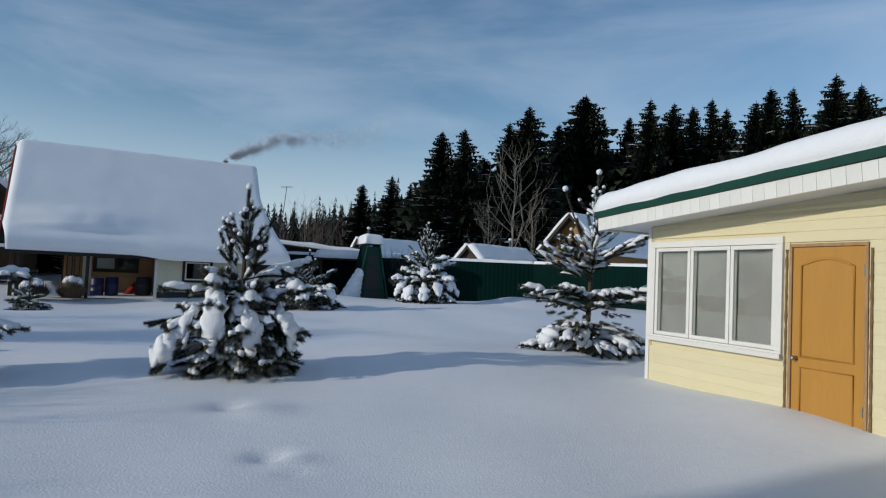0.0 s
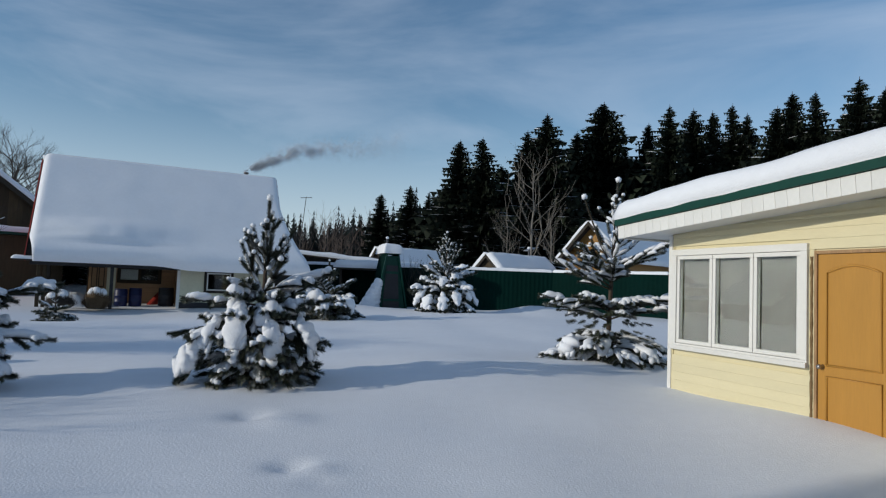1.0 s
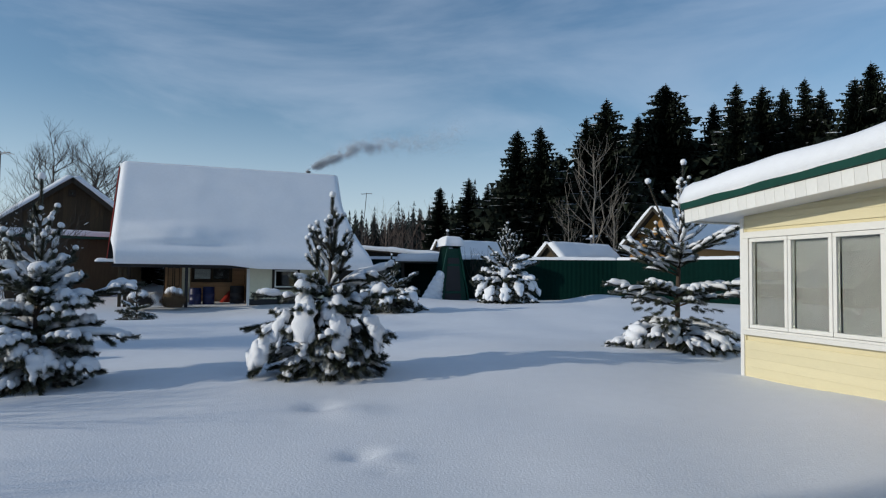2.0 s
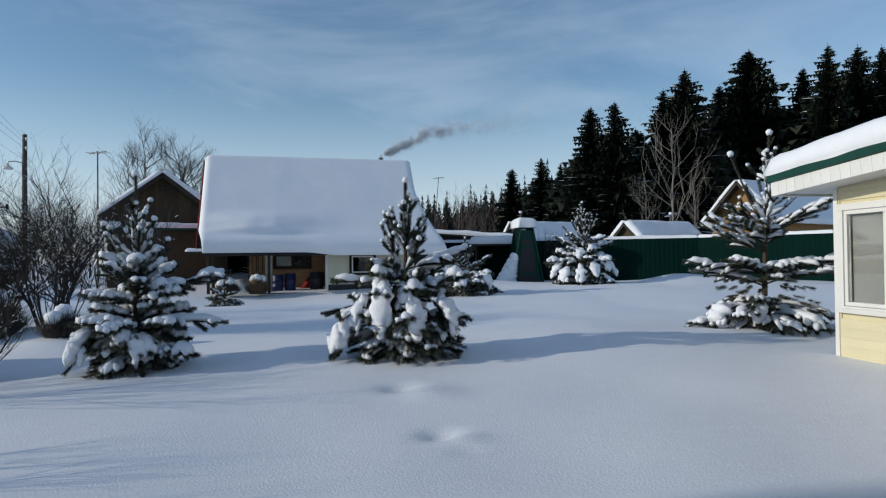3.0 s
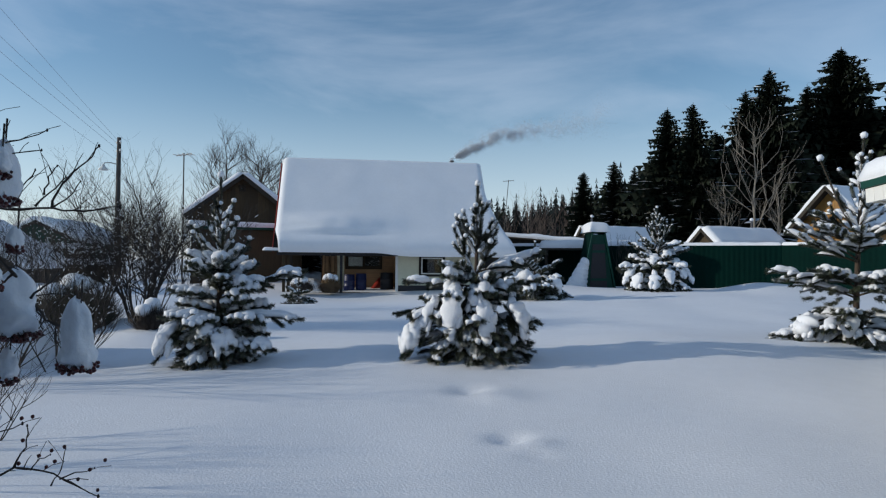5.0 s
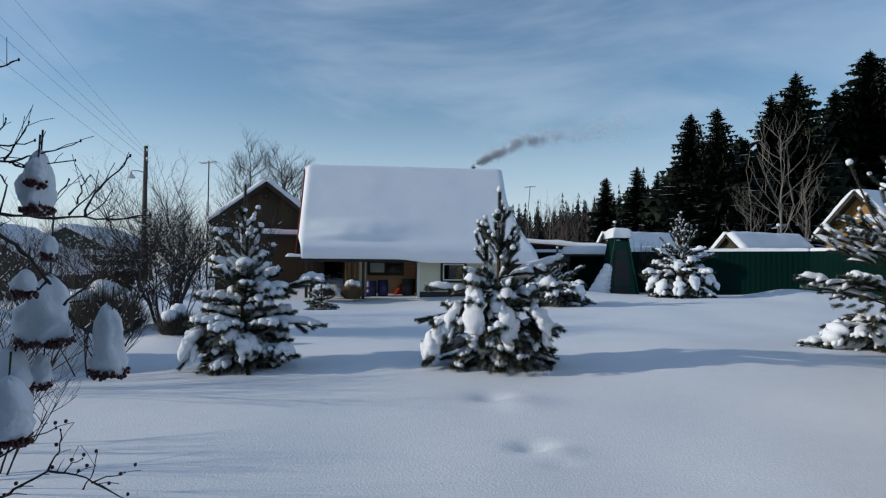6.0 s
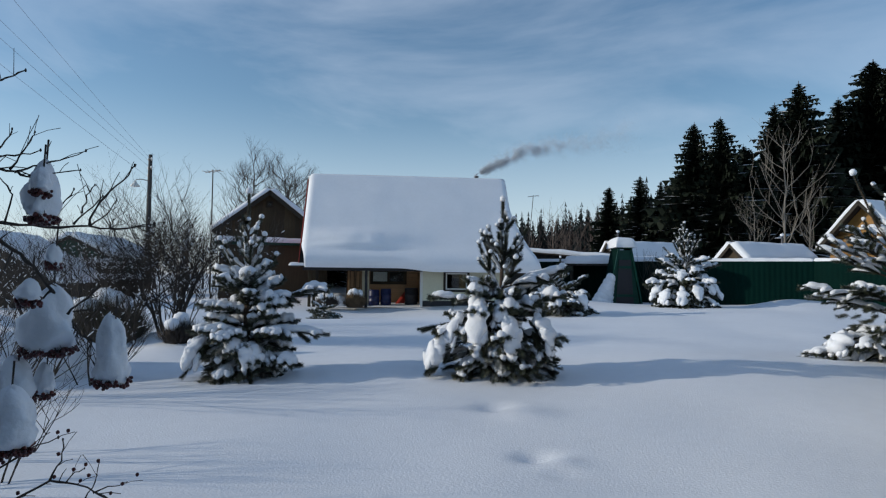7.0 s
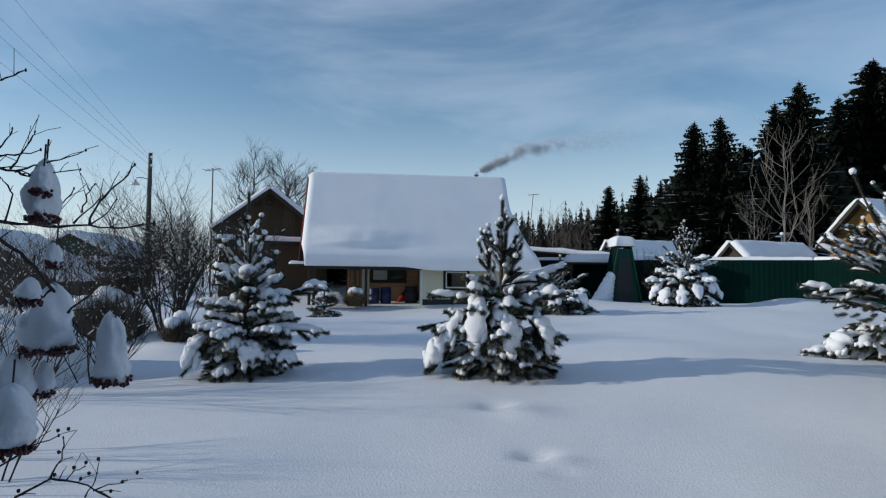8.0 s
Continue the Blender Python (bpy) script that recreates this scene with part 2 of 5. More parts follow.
def blob(centre, radii, seed, rings=6, sides=9, rough=0.25):
    """Verts and faces of a lumpy closed ball."""
    verts, faces = [Vector(centre) + Vector((0, 0, -radii[2]))], []
    for i in range(1, rings):
        a = math.pi * i / rings
        for k in range(sides):
            w = 2 * math.pi * (k + 0.5 * (i % 2)) / sides
            d = Vector((math.sin(a) * math.cos(w), math.sin(a) * math.sin(w), -math.cos(a)))
            s = 1 + rough * noise.noise(d * 1.6 + Vector((seed, seed * 0.7, 0)))
            verts.append(Vector(centre) + Vector((d.x * radii[0], d.y * radii[1], d.z * radii[2])) * s)
    verts.append(Vector(centre) + Vector((0, 0, radii[2])))
    for k in range(sides):
        q = (k + 1) % sides
        faces.append((0, 1 + q, 1 + k))
        for i in range(rings - 2):
            faces.append((1 + i * sides + k, 1 + i * sides + q, 1 + (i + 1) * sides + q, 1 + (i + 1) * sides + k))
        faces.append((len(verts) - 1, 1 + (rings - 2) * sides + k, 1 + (rings - 2) * sides + q))
    return verts, faces

# ---- ground ----
PITS = [(-1.29, 5.02, 0.07, 0.16), (-1.06, 4.92, -0.03, 0.18), (-2.08, 6.40, 0.06, 0.2), (-1.0, 4.70, 0.025, 0.10), (-1.68, 6.24, -0.04, 0.33), (-3.6, 7.55, 0.05, 0.3)]
MOUNDS = [(3.9, 7.0, 0.10, 1.2), (2.9, 26.9, 0.26, 1.3), (4.6, 26.4, 0.16, 1.5), (-8.3, 8.3, 0.18, 0.8), (-9.8, 9.4, 0.2, 1.2), (-4.1, 26.2, 0.25, 0.5),
          (-2.45, 7.9, 0.05, 1.3), (-5.6, 6.8, 0.05, 1.1), (2.7, 11.4, 0.07, 1.6), (-11.5, 20.3, -0.36, 3.8), (-7.0, 22.5, -0.10, 3.0), (-15.9, 25.8, 0.6, 0.9), (0.0, 9.6, 0.23, 2.3), (-4.2, 8.6, 0.10, 1.5)]


def smooth01(a):
    a = min(max(a, 0.0), 1.0)
    return a * a * (3 - 2 * a)


def ground_z(x, y):
    r = math.hypot(x, y)
    z = 0.022 * min(max(y, -5.0), 25.0)
    z += noise.fractal(Vector((x * 0.16 + 3.0, y * 0.16, 0.0)), 1.0, 2.0, 3) * 0.10 * smooth01(r / 6) * (1 - smooth01((r - 40) / 60))
    z += noise.noise(Vector((x * 0.7, y * 0.7, 5.0))) * 0.02
    for px, py, d, s in PITS:
        q = ((x - px) ** 2 + (y - py) ** 2) / (s * s)
        if q < 9:
            z -= d * math.exp(-q * 1.4)
    for px, py, d, s in MOUNDS:
        q = ((x - px) ** 2 + (y - py) ** 2) / (s * s)
        if q < 9:
            z += d * math.exp(-q)
    # the wooded slope behind the gardens rises to the far right
    z += 9.0 * smooth01((x * 0.75 + y * 0.5 - 48) / 60) * smooth01((r - 50) / 40)
    return z


def build_ground():
    def spread(lo, hi, fine0, fine1, step):
        out = list(np.arange(fine0, fine1 + 1e-6, step))
        s, p = step, fine1
        while p < hi:
            s *= 1.12
            p += s
            out.append(p)
        s, p = step, fine0
        while p > lo:
            s *= 1.12
            p -= s
            out.insert(0, p)
        return out
    xs, ys = spread(-2500, 2500, -8.0, 5.0, 0.085), spread(-600, 3000, 2.5, 13.0, 0.085)
    verts = [(x, y, ground_z(x, y)) for y in ys for x in xs]
    w = len(xs)
    faces = [(j * w + i, j * w + i + 1, (j + 1) * w + i + 1, (j + 1) * w + i) for j in range(len(ys) - 1) for i in range(w - 1)]
    ob = new("ground", raw("ground", verts, faces, SNOW_FIELD, True))
    tagged(ob, "deep untouched snow over the garden, with a few soft hollows", "snow", kind="structure")


build_ground()

# ---- the yellow outbuilding ----
def window_unit(parent, name, x0, x1, y, z0, z1, panes, trim_mat, sash_mat, back_mat, trim=0.09, back_gap=0.07, trim_top=None, label=""):
    """A window in a wall that faces -y: trim, sashes, glass, and the sheet that backs it."""
    w = part(name, frame_ring(x0, x1, y - 0.035, y + 0.06, z0, z1, trim, 0.006), trim_mat, parent, label)
    a, b = x0 + trim, x1 - trim
    wide = (b - a) / panes
    for i in range(panes):
        p, q = a + wide * i + 0.004, a + wide * (i + 1) - 0.004
        part("sash", frame_ring(p, q, y - 0.02, y + 0.045, z0 + trim + 0.004, z1 - trim - 0.004, 0.05, 0.006), sash_mat, w)
        g = part("pane", box(p + 0.045, q - 0.045, y + 0.008, y + 0.014, z0 + trim + 0.05, z1 - trim - 0.05), DARKGLASS if panes == 1 else GLASS, w)
        g.visible_shadow = False
        # backed with DARKROOM, the sheet's dark colour stands in for an unlit room
        part("blind", box(p + 0.045, q - 0.045, y + back_gap, y + back_gap + 0.01, z0 + trim + 0.05, z1 - trim - 0.05), back_mat, w)
    return w


def frame_ring(x0, x1, y0, y1, z0, z1, t, bevel=0.0):
    bm = bmesh.new()
    add_box(bm, x0, x1, y0, y1, z1 - t, z1, bevel)
    add_box(bm, x0, x1, y0, y1, z0, z0 + t, bevel)
    add_box(bm, x0, x0 + t, y0, y1, z0 + t, z1 - t, bevel)
    add_box(bm, x1 - t, x1, y0, y1, z0 + t, z1 - t, bevel)
    return bm


def roof_line(x):
    return 2.36 + 0.068 * x


def build_outbuilding():
    ob = thing("outbuilding", pose(2.95, 9.1, 0, 0, 0, math.degrees(math.atan2(-0.916, 0.4))),
               "single-storey cream-sided outbuilding with a snow-covered flat roof", "outbuilding")
    L, D = 6.0, 5.0
    win, door = (0.05, 2.15, 0.80, 2.17), (2.21, 3.09, -0.2, 2.08)
    # the carcass behind the boards, with the openings cut out
    bm = bmesh.new()
    y0, y1 = 0.02, 0.16
    add_box(bm, 0.0, win[0] + 0.03, y0, y1, -0.3, 2.36)
    add_box(bm, win[0] + 0.03, win[1] - 0.03, y0, y1, -0.3, win[2] + 0.03)
    add_box(bm, win[0] + 0.03, win[1] - 0.03, y0, y1, win[3] - 0.03, 2.37)
    add_box(bm, win[1] - 0.03, door[0] + 0.02, y0, y1, -0.3, 2.48)
    add_box(bm, door[0] + 0.02, door[1] - 0.02, y0, y1, door[3], 2.5)
    add_box(bm, door[1] - 0.02, L, y0, y1, -0.3, 2.55)
    add_box(bm, 0.0, 0.14, y1, D, -0.3, 2.34)
    add_box(bm, L - 0.14, L, y1, D, -0.3, 2.7)
    add_box(bm, 0.14, L - 0.14, D - 0.14, D, -0.3, 2.5)
    add_box(bm, 0.14, L - 0.14, y1, D - 0.14, -0.3, -0.1)
    wall = part("wall", bm, SIDING, ob)
    part("wall_head", prism([(0.0, 2.16), (L, 2.16), (L, roof_line(L) + 0.06), (0.0, roof_line(0) + 0.06)], 0.0195, 0.15), SIDING, ob)
    # siding boards, each its own
    h, z = 0.115, -0.2
    while z < 2.75:
        za, zb = z, z + h - 0.0015
        spans = [(0.03, L)]
        cut = []
        if zb > win[2] - 0.02 and za < win[3] + 0.01:
            cut.append((win[0], win[1]))
        if za < door[3]:
            cut.append((door[0], door[1]))
        for c0, c1 in cut:
            spans = [s for a, b in spans for s in ((a, min(b, c0)), (max(a, c1), b)) if s[1] - s[0] > 0.012]
        for a, b in spans:
            top_a, top_b = min(zb, roof_line(a) + 0.02), min(zb, roof_line(b) + 0.02)
            if top_b <= za + 0.015:
                continue
            start = a if top_a > za + 0.01 else min(b - 0.05, (za + 0.012 - 2.38) / 0.068)
            top_a = max(top_a, za + 0.012)
            bmb = bmesh.new()
            vs = [bmb.verts.new(p) for p in ((start, 0.0, za), (b, 0.0, za), (b, 0.0035, top_b), (start, 0.0035, top_a),
                                             (start, 0.019, za), (b, 0.019, za), (b, 0.019, top_b), (start, 0.019, top_a))]
            for q in ((0, 1, 2, 3), (7, 6, 5, 4), (4, 5, 1, 0), (5, 6, 2, 1), (6, 7, 3, 2), (7, 4, 0, 3)):
                bmb.faces.new([vs[i] for i in q])
            part("board", bmb, SIDING, wall)
        z += h
    part("corner_post", box(-0.035, 0.03, -0.018, 0.10, -0.3, 2.36, 0.004), WHITE, ob, "white plastic corner strip")
    for x in (2.155, 3.09):
        # ragged foam between the boards and the door frame
        v, f = tube([Vector((x + 0.028, -0.002 + 0.004 * math.sin(k * 2.3), -0.2 + k * 0.06)) for k in range(38)],
                    [0.016 + 0.008 * noise.noise(Vector((k * 0.9, x, 0))) for k in range(38)], 6)
        part("foam_joint", raw("foam_joint", v, f, FOAM, True), FOAM, ob, "crumbling brown mounting foam")
    window_unit(ob, "window", *(win[0], win[1]), -0.005, win[2], win[3], 3, WHITE, WHITE, CURTAIN, trim=0.085, label="white framed three-part window with grey blinds")
    part("window_sill", box(win[0] - 0.01, win[1] + 0.01, -0.075, -0.042, win[2] + 0.0, win[2] + 0.06, 0.008), WHITE, ob, "white sill")
    # the door with its frame, panels and knob
    part("door_frame", frame_ring(door[0] + 0.005, door[1] - 0.005, -0.012, 0.10, -0.25, door[3], 0.035, 0.004), RAWWOOD, ob, "bare wooden door frame")
    leaf = part("door", box(door[0] + 0.045, door[1] - 0.045, 0.004, 0.044, -0.2, door[3] - 0.04, 0.003), DOOR, ob, "ochre door with an arched upper panel")
    a, b = door[0] + 0.15, door[1] - 0.15
    n = 12
    arch = [(a + (b - a) * i / n, 1.84 + 0.075 * math.sin(math.pi * i / n) ** 1.0 * (1 if 0.06 < i / n < 0.94 else 0.4)) for i in range(n + 1)]
    for name, line in (("upper_panel", [(a, 0.86)] + arch + [(b, 0.86)]), ("lower_panel", [(a, 0.02), (a, 0.74), (b, 0.74), (b, 0.02)])):
        pts = [Vector((x, 0.0, z)) for x, z in line]
        pts.append(pts[0])
        v, f = tube(pts, [0.013] * len(pts), 6)
        part(name, raw(name, v, f, DOOR, True), DOOR, leaf)
    v, f = tube([Vector((door[0] + 0.10, 0.004, 0.84)), Vector((door[0] + 0.10, -0.03, 0.84)), Vector((door[0] + 0.10, -0.05, 0.84)), Vector((door[0] + 0.10, -0.075, 0.84))],
                [0.026, 0.012, 0.028, 0.018], 12)
    part("door_knob", raw("door_knob", v, f, STEEL, True), STEEL, leaf, "steel knob")
    for z in (0.35, 1.75):
        part("hinge", box(door[1] - 0.06, door[1] - 0.045, -0.012, 0.004, z, z + 0.10, 0.003), STEEL, leaf)
    # roof: deck, soffit, white fascia boards, green drip edge, snow
    tilt = math.degrees(math.atan(0.068))
    slope = pose(0, 0, 0, 0, -tilt, 0)
    roof = part("roof", box(-0.36, L + 0.4, -0.46, D + 0.4, 2.52, 2.60, m=slope), GREEN, ob, "green metal roof edge under snow")
    part("soffit", box(-0.34, L + 0.4, -0.44, D + 0.4, 2.385, 2.415, m=slope), WHITE, roof, "white soffit")
    x = -0.40
    lath = mesh_of("fascia_board", box(0.0015, 0.1485, -0.50, -0.462, 2.36, 2.545, 0.004), WHITE)
    while x < L + 0.2:
        part("fascia_board", lath, WHITE, roof, m=pose(x * math.cos(radians(tilt)), 0, x * math.sin(radians(tilt)), 0, -tilt, 0))
        x += 0.15
    y = -0.45
    lath2 = mesh_of("fascia_end_board", box(-0.40, -0.362, 0.0015, 0.1485, 2.36, 2.545, 0.004), WHITE)
    while y < D + 0.2:
        part("fascia_end_board", lath2, WHITE, roof, m=pose(0, y, 0, 0, -tilt, 0))
        y += 0.15
    bm = bmesh.new()
    add_box(bm, -0.44, L + 0.4, -0.53, -0.505, 2.55, 2.665, 0.004, slope)
    add_box(bm, -0.44, -0.41, -0.504, D + 0.4, 2.55, 2.665, 0.004, slope)
    part("drip_edge", bm, GREEN, roof, "dark green metal drip edge")
    snow_part("roof_snow", ob, slope @ pose(-0.47, -0.56, 2.66), L + 0.9, D + 1.0, 0.30, "thick rounded snow blanket", round_at=0.24, lumps=0.035, seed=3.1, step=0.12)


build_outbuilding()


# ---- the house with the porch ----
HOUSE = pose(-15.66, 23.0, 0, 0, 0, 27.9)


def slope_m(y0, z0, y1, z1):
    """Slab matrix: its y runs from (y0, z0) up to (y1, z1)."""
    ang = math.degrees(math.atan2(z1 - z0, y1 - y0))
    return pose(0, y0, z0, ang, 0, 0)


def build_house():
    ob = thing("house", HOUSE, "wooden house with open porch and steep snow-covered roof", "house")
    ridge, eave, run, L = 5.62, 2.02, 2.75, 8.55
    deck = math.hypot(run, ridge - eave)
    front = slope_m(-run, eave, 0, ridge)
    back = pose(0, 0, 0, 0, 0, 180) @ slope_m(-run, eave, 0, ridge)
    part("roof_front", box(0.0, L, 0, deck, -0.08, 0.0, m=front), DARKWOOD, ob, "dark boarded roof")
    part("roof_back", box(-L, 0.0, 0, deck, -0.08, 0.0, m=back), DARKWOOD, ob)
    # snow on the front slope: smooth above, bulging and wind-shaped low down at the open end
    nx, ny, t = 90, 56, 0.30
    verts, faces = [], []
    for j in range(ny + 1):
        for i in range(nx + 1):
            u, v = i / nx, j / ny
            y = -0.22 + (deck + 0.30) * v
            flare = 0.95 * max(0.0, (0.72 - v) / 0.72) ** 1.6
            x = 0.02 + (L + 0.02 + flare) * u + 0.20 * smooth01((0.25 - v) / 0.25) * (1 - u)
            e = min(x - 0.02, (L + 0.04 + flare) - x, (y + 0.22) * 0.8, 10) / 0.24
            rise = math.sqrt(max(0.0, 1 - (1 - min(max(e, 0), 1)) ** 2))
            lip = math.exp(-((v - 0.07) / 0.09) ** 2) * 0.10
            bulge = 0.20 * smooth01(x / 1.9) * smooth01((5.4 - x) / 3.4) * smooth01((v - 0.12) / 0.05) * smooth01((0.40 - v) / 0.16) + (0.03 * max(0.0, noise.fractal(Vector((x * 0.7 + 1.0, 4.0, v * 5)), 0.9, 2.0, 2)) * smooth01((v - 0.13) / 0.05) * smooth01((0.42 - v) / 0.14) * smooth01((4.8 - x) / 2.0)) + 0.07 * smooth01((v - 0.16 - 0.03 * math.sin(x * 1.9)) / 0.07) * smooth01((0.46 - v) / 0.2) * (0.55 + 0.45 * noise.noise(Vector((x * 1.3, 2.0, v * 4)))) * smooth01((5.5 - x) / 3)
            lump = noise.fractal(Vector((x * 0.5, y * 0.5, 7.0)), 1.0, 2.0, 3) * 0.018
            z = (t + lip + bulge + lump) * rise
            sag = -0.16 * smooth01((x - 3.8) / 1.5) * smooth01((0.10 - v) / 0.10)
            verts.append(front @ Vector((x, y + sag, z)))
    for j in range(ny):
        for i in range(nx):
            a = j * (nx + 1) + i
            faces.append((a, a + 1, a + nx + 2, a + nx + 1))
    low = len(verts)
    rim = [i for i in range(nx + 1)] + [j * (nx + 1) + nx for j in range(1, ny + 1)] + [ny * (nx + 1) + i for i in range(nx - 1, -1, -1)] + [j * (nx + 1) for j in range(ny - 1, 0, -1)]
    down = (front.to_3x3() @ Vector((0, 0, 1))) * 0.01
    for k in rim:
        verts.append(Vector(verts[k]) - down)
    for q in range(len(rim)):
        w = (q + 1) % len(rim)
        faces.append((rim[q], low + q, low + w, rim[w]))
    part("front_snow", raw("front_snow", verts, faces, SNOW, True), SNOW, ob, "smooth wind-packed snow with a drooping lower lip")
    snow_part("back_snow", ob, back @ pose(-L, -0.1, 0.005), L, deck + 0.3, 0.30, "snow blanket", round_at=0.3, seed=8.0, step=0.3)
    # gables and fascia
    gable = [(-run + 0.35, 1.8), (run - 0.35, 1.8), (0, ridge - 0.12)]
    for x in (0.30, L - 0.45):
        part("gable", prism(gable, 0, 0.12), REDPAINT, ob, "dark red boarded gable", m=pose(x + 0.12, 0, 0, 0, 0, 90))
    for s in (front, back):
        x = 0.0 if s is front else -L
        part("bargeboard", box(x - 0.03 if s is front else -0.0, x + 0.0 if s is front else 0.03, -0.05, deck, -0.22, 0.03, m=s), REDPAINT, ob, "dark red bargeboard")
        x = L if s is front else -L - 0.03
        part("bargeboard", box(x, x + 0.03, -0.05, deck, -0.22, 0.03, m=s), REDPAINT, ob)
    # the room under the right half, cream with a dark window
    x0, x1, yf = 4.75, L - 0.3, -2.0
    wx0, wx1, wz0, wz1 = 5.66, 6.72, 0.92, 1.78
    bm = bmesh.new()
    add_box(bm, x0, wx0 + 0.02, yf, yf + 0.14, 0.56, 1.95)
    add_box(bm, wx0 + 0.02, wx1 - 0.02, yf, yf + 0.14, 0.56, wz0 + 0.02)
    add_box(bm, wx0 + 0.02, wx1 - 0.02, yf, yf + 0.14, wz1 - 0.02, 1.95)
    add_box(bm, wx1 - 0.02, x1, yf, yf + 0.14, 0.56, 1.95)
    part("room_wall", bm, CREAM, ob, "pale cream rendered wall")
    part("plinth", box(x0, x1, yf + 0.03, yf + 0.12, -0.3, 0.56), BLACK, ob, "dark plinth")
    part("side_wall", box(x0, x0 + 0.12, yf + 0.14, -0.3, -0.3, 2.05), ORANGEWOOD, ob)
    part("corner_board", box(x0 - 0.04, x0 + 0.07, yf - 0.03, yf - 0.002, 0.1, 1.92, 0.006), WHITE, ob, "pale corner board")
    window_unit(ob, "room_window", wx0, wx1, yf - 0.01, wz0, wz1, 1, DARKWOOD, WHITE, DARKROOM, trim=0.09, label="dark framed window with a white sash")
    # porch: back wall with window and door, posts, beam, floor
    yb = -0.3
    bm = bmesh.new()
    pw = (2.70, 4.25, 1.18, 1.83)
    add_box(bm, 1.75, pw[0] + 0.03, yb, yb + 0.14, -0.3, 2.6)
    add_box(bm, pw[0] + 0.03, pw[1] - 0.03, yb, yb + 0.14, -0.3, pw[2] + 0.03)
    add_box(bm, pw[0] + 0.03, pw[1] - 0.03, yb, yb + 0.14, pw[3] - 0.03, 2.6)
    add_box(bm, pw[1] - 0.03, x1, yb, yb + 0.14, -0.3, 2.6)
    wall = part("porch_wall", bm, ORANGEWOOD, ob, "orange stained boarded wall")
    for k in range(11):
        z = 0.2 + 0.16 * k
        spans = [(2.36, 4.74)] if z + 0.15 < pw[2] or z > pw[3] else [(2.36, pw[0]), (pw[1], 4.74)]
        for a, b in spans:
            part("board", box(a, b, yb - 0.02, yb - 0.002, z, z + 0.152, 0.004), ORANGEWOOD, wall)
    window_unit(ob, "porch_window", pw[0], pw[1], yb - 0.025, pw[2], pw[3], 2, BROWNWOOD, BROWNWOOD, DARKROOM, trim=0.07, label="brown framed two-sash window")
    dr = part("porch_door", box(1.78, 2.34, yb - 0.045, yb - 0.005, 0.1, 1.95, 0.005), ORANGEWOOD, ob, "panelled wooden door")
    for a in (1.84, 2.08):
        part("door_panel", frame_ring(a, a + 0.2, yb - 0.062, yb - 0.047, 1.0, 1.75, 0.03, 0.004), BROWNWOOD, dr)
        part("door_panel", frame_ring(a, a + 0.2, yb - 0.062, yb - 0.047, 0.25, 0.9, 0.03, 0.004), BROWNWOOD, dr)
    part("pale_panel", box(2.36, 2.66, yb - 0.04, yb - 0.022, 0.28, 1.93, 0.004), CREAM, ob, "pale painted panel beside the door")
    # white sheet behind the left sash paints the snow's reflection in its glass
    part("curtain", box(pw[0] + 0.12, (pw[0] + pw[1]) / 2 - 0.05, yb + 0.012, yb + 0.022, pw[2] + 0.12, pw[3] - 0.12), WHITE, ob, "white sheet standing in for snow reflected in one sash")
    snow_part("porch_drift", ob, pose(0.42, -1.75, 0.28), 1.3, 1.5, 0.50, "snow blown in under the roof", round_at=0.3, seed=4.4, step=0.1)
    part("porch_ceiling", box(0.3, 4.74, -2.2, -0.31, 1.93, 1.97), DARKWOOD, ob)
    # the beam's black carries the shadow line below the snow lip
    part("beam", box(0.1, 4.78, -2.42, -2.30, 1.73, 1.88, 0.01), BLACK, ob, "porch beam blackened for the shadow line under the eave snow")
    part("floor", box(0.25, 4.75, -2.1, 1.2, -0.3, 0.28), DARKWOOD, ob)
    for x in (0.34, 0.52, 2.56):
        part("post", box(x - 0.055, x + 0.055, -2.14, -2.03, -0.3, 1.80, 0.008), BROWNWOOD if x < 1 else BLACK, ob)
    for x in (0.34, 1.7):
        part("rear_post", box(x - 0.06, x + 0.06, 0.9, 1.02, -0.3, 3.6, 0.008), DARKWOOD, ob)
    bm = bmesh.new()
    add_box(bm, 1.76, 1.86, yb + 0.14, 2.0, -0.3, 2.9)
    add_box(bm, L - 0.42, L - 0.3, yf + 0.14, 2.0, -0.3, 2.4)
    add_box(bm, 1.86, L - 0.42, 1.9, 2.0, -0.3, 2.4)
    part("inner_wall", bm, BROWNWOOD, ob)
    # a small snow-topped ledge at the open corner of the eave
    part("eave_board", box(-0.35, 0.35, -2.85, -2.15, 1.86, 1.92, 0.01), DARKWOOD, ob)
    snow_part("eave_snow", ob, pose(-0.38, -2.88, 1.93), 0.7, 0.7, 0.10, round_at=0.1, seed=2.0, step=0.08)
    v, f = tube([Vector((7.35, 0.45, 4.7)), Vector((7.35, 0.45, 6.0))], [0.07, 0.07], 12)
    ch = part("stove_pipe", raw("stove_pipe", v, f, CHIMNEY, True), CHIMNEY, ob, "thin metal stove pipe")
    v, f = tube([Vector((7.35, 0.45, 6.0)), Vector((7.35, 0.45, 6.05)), Vector((7.35, 0.45, 6.07))], [0.11, 0.10, 0.02], 12)
    part("pipe_cap", raw("pipe_cap", v, f, CHIMNEY, True), CHIMNEY, ch)
    return ob


build_house()


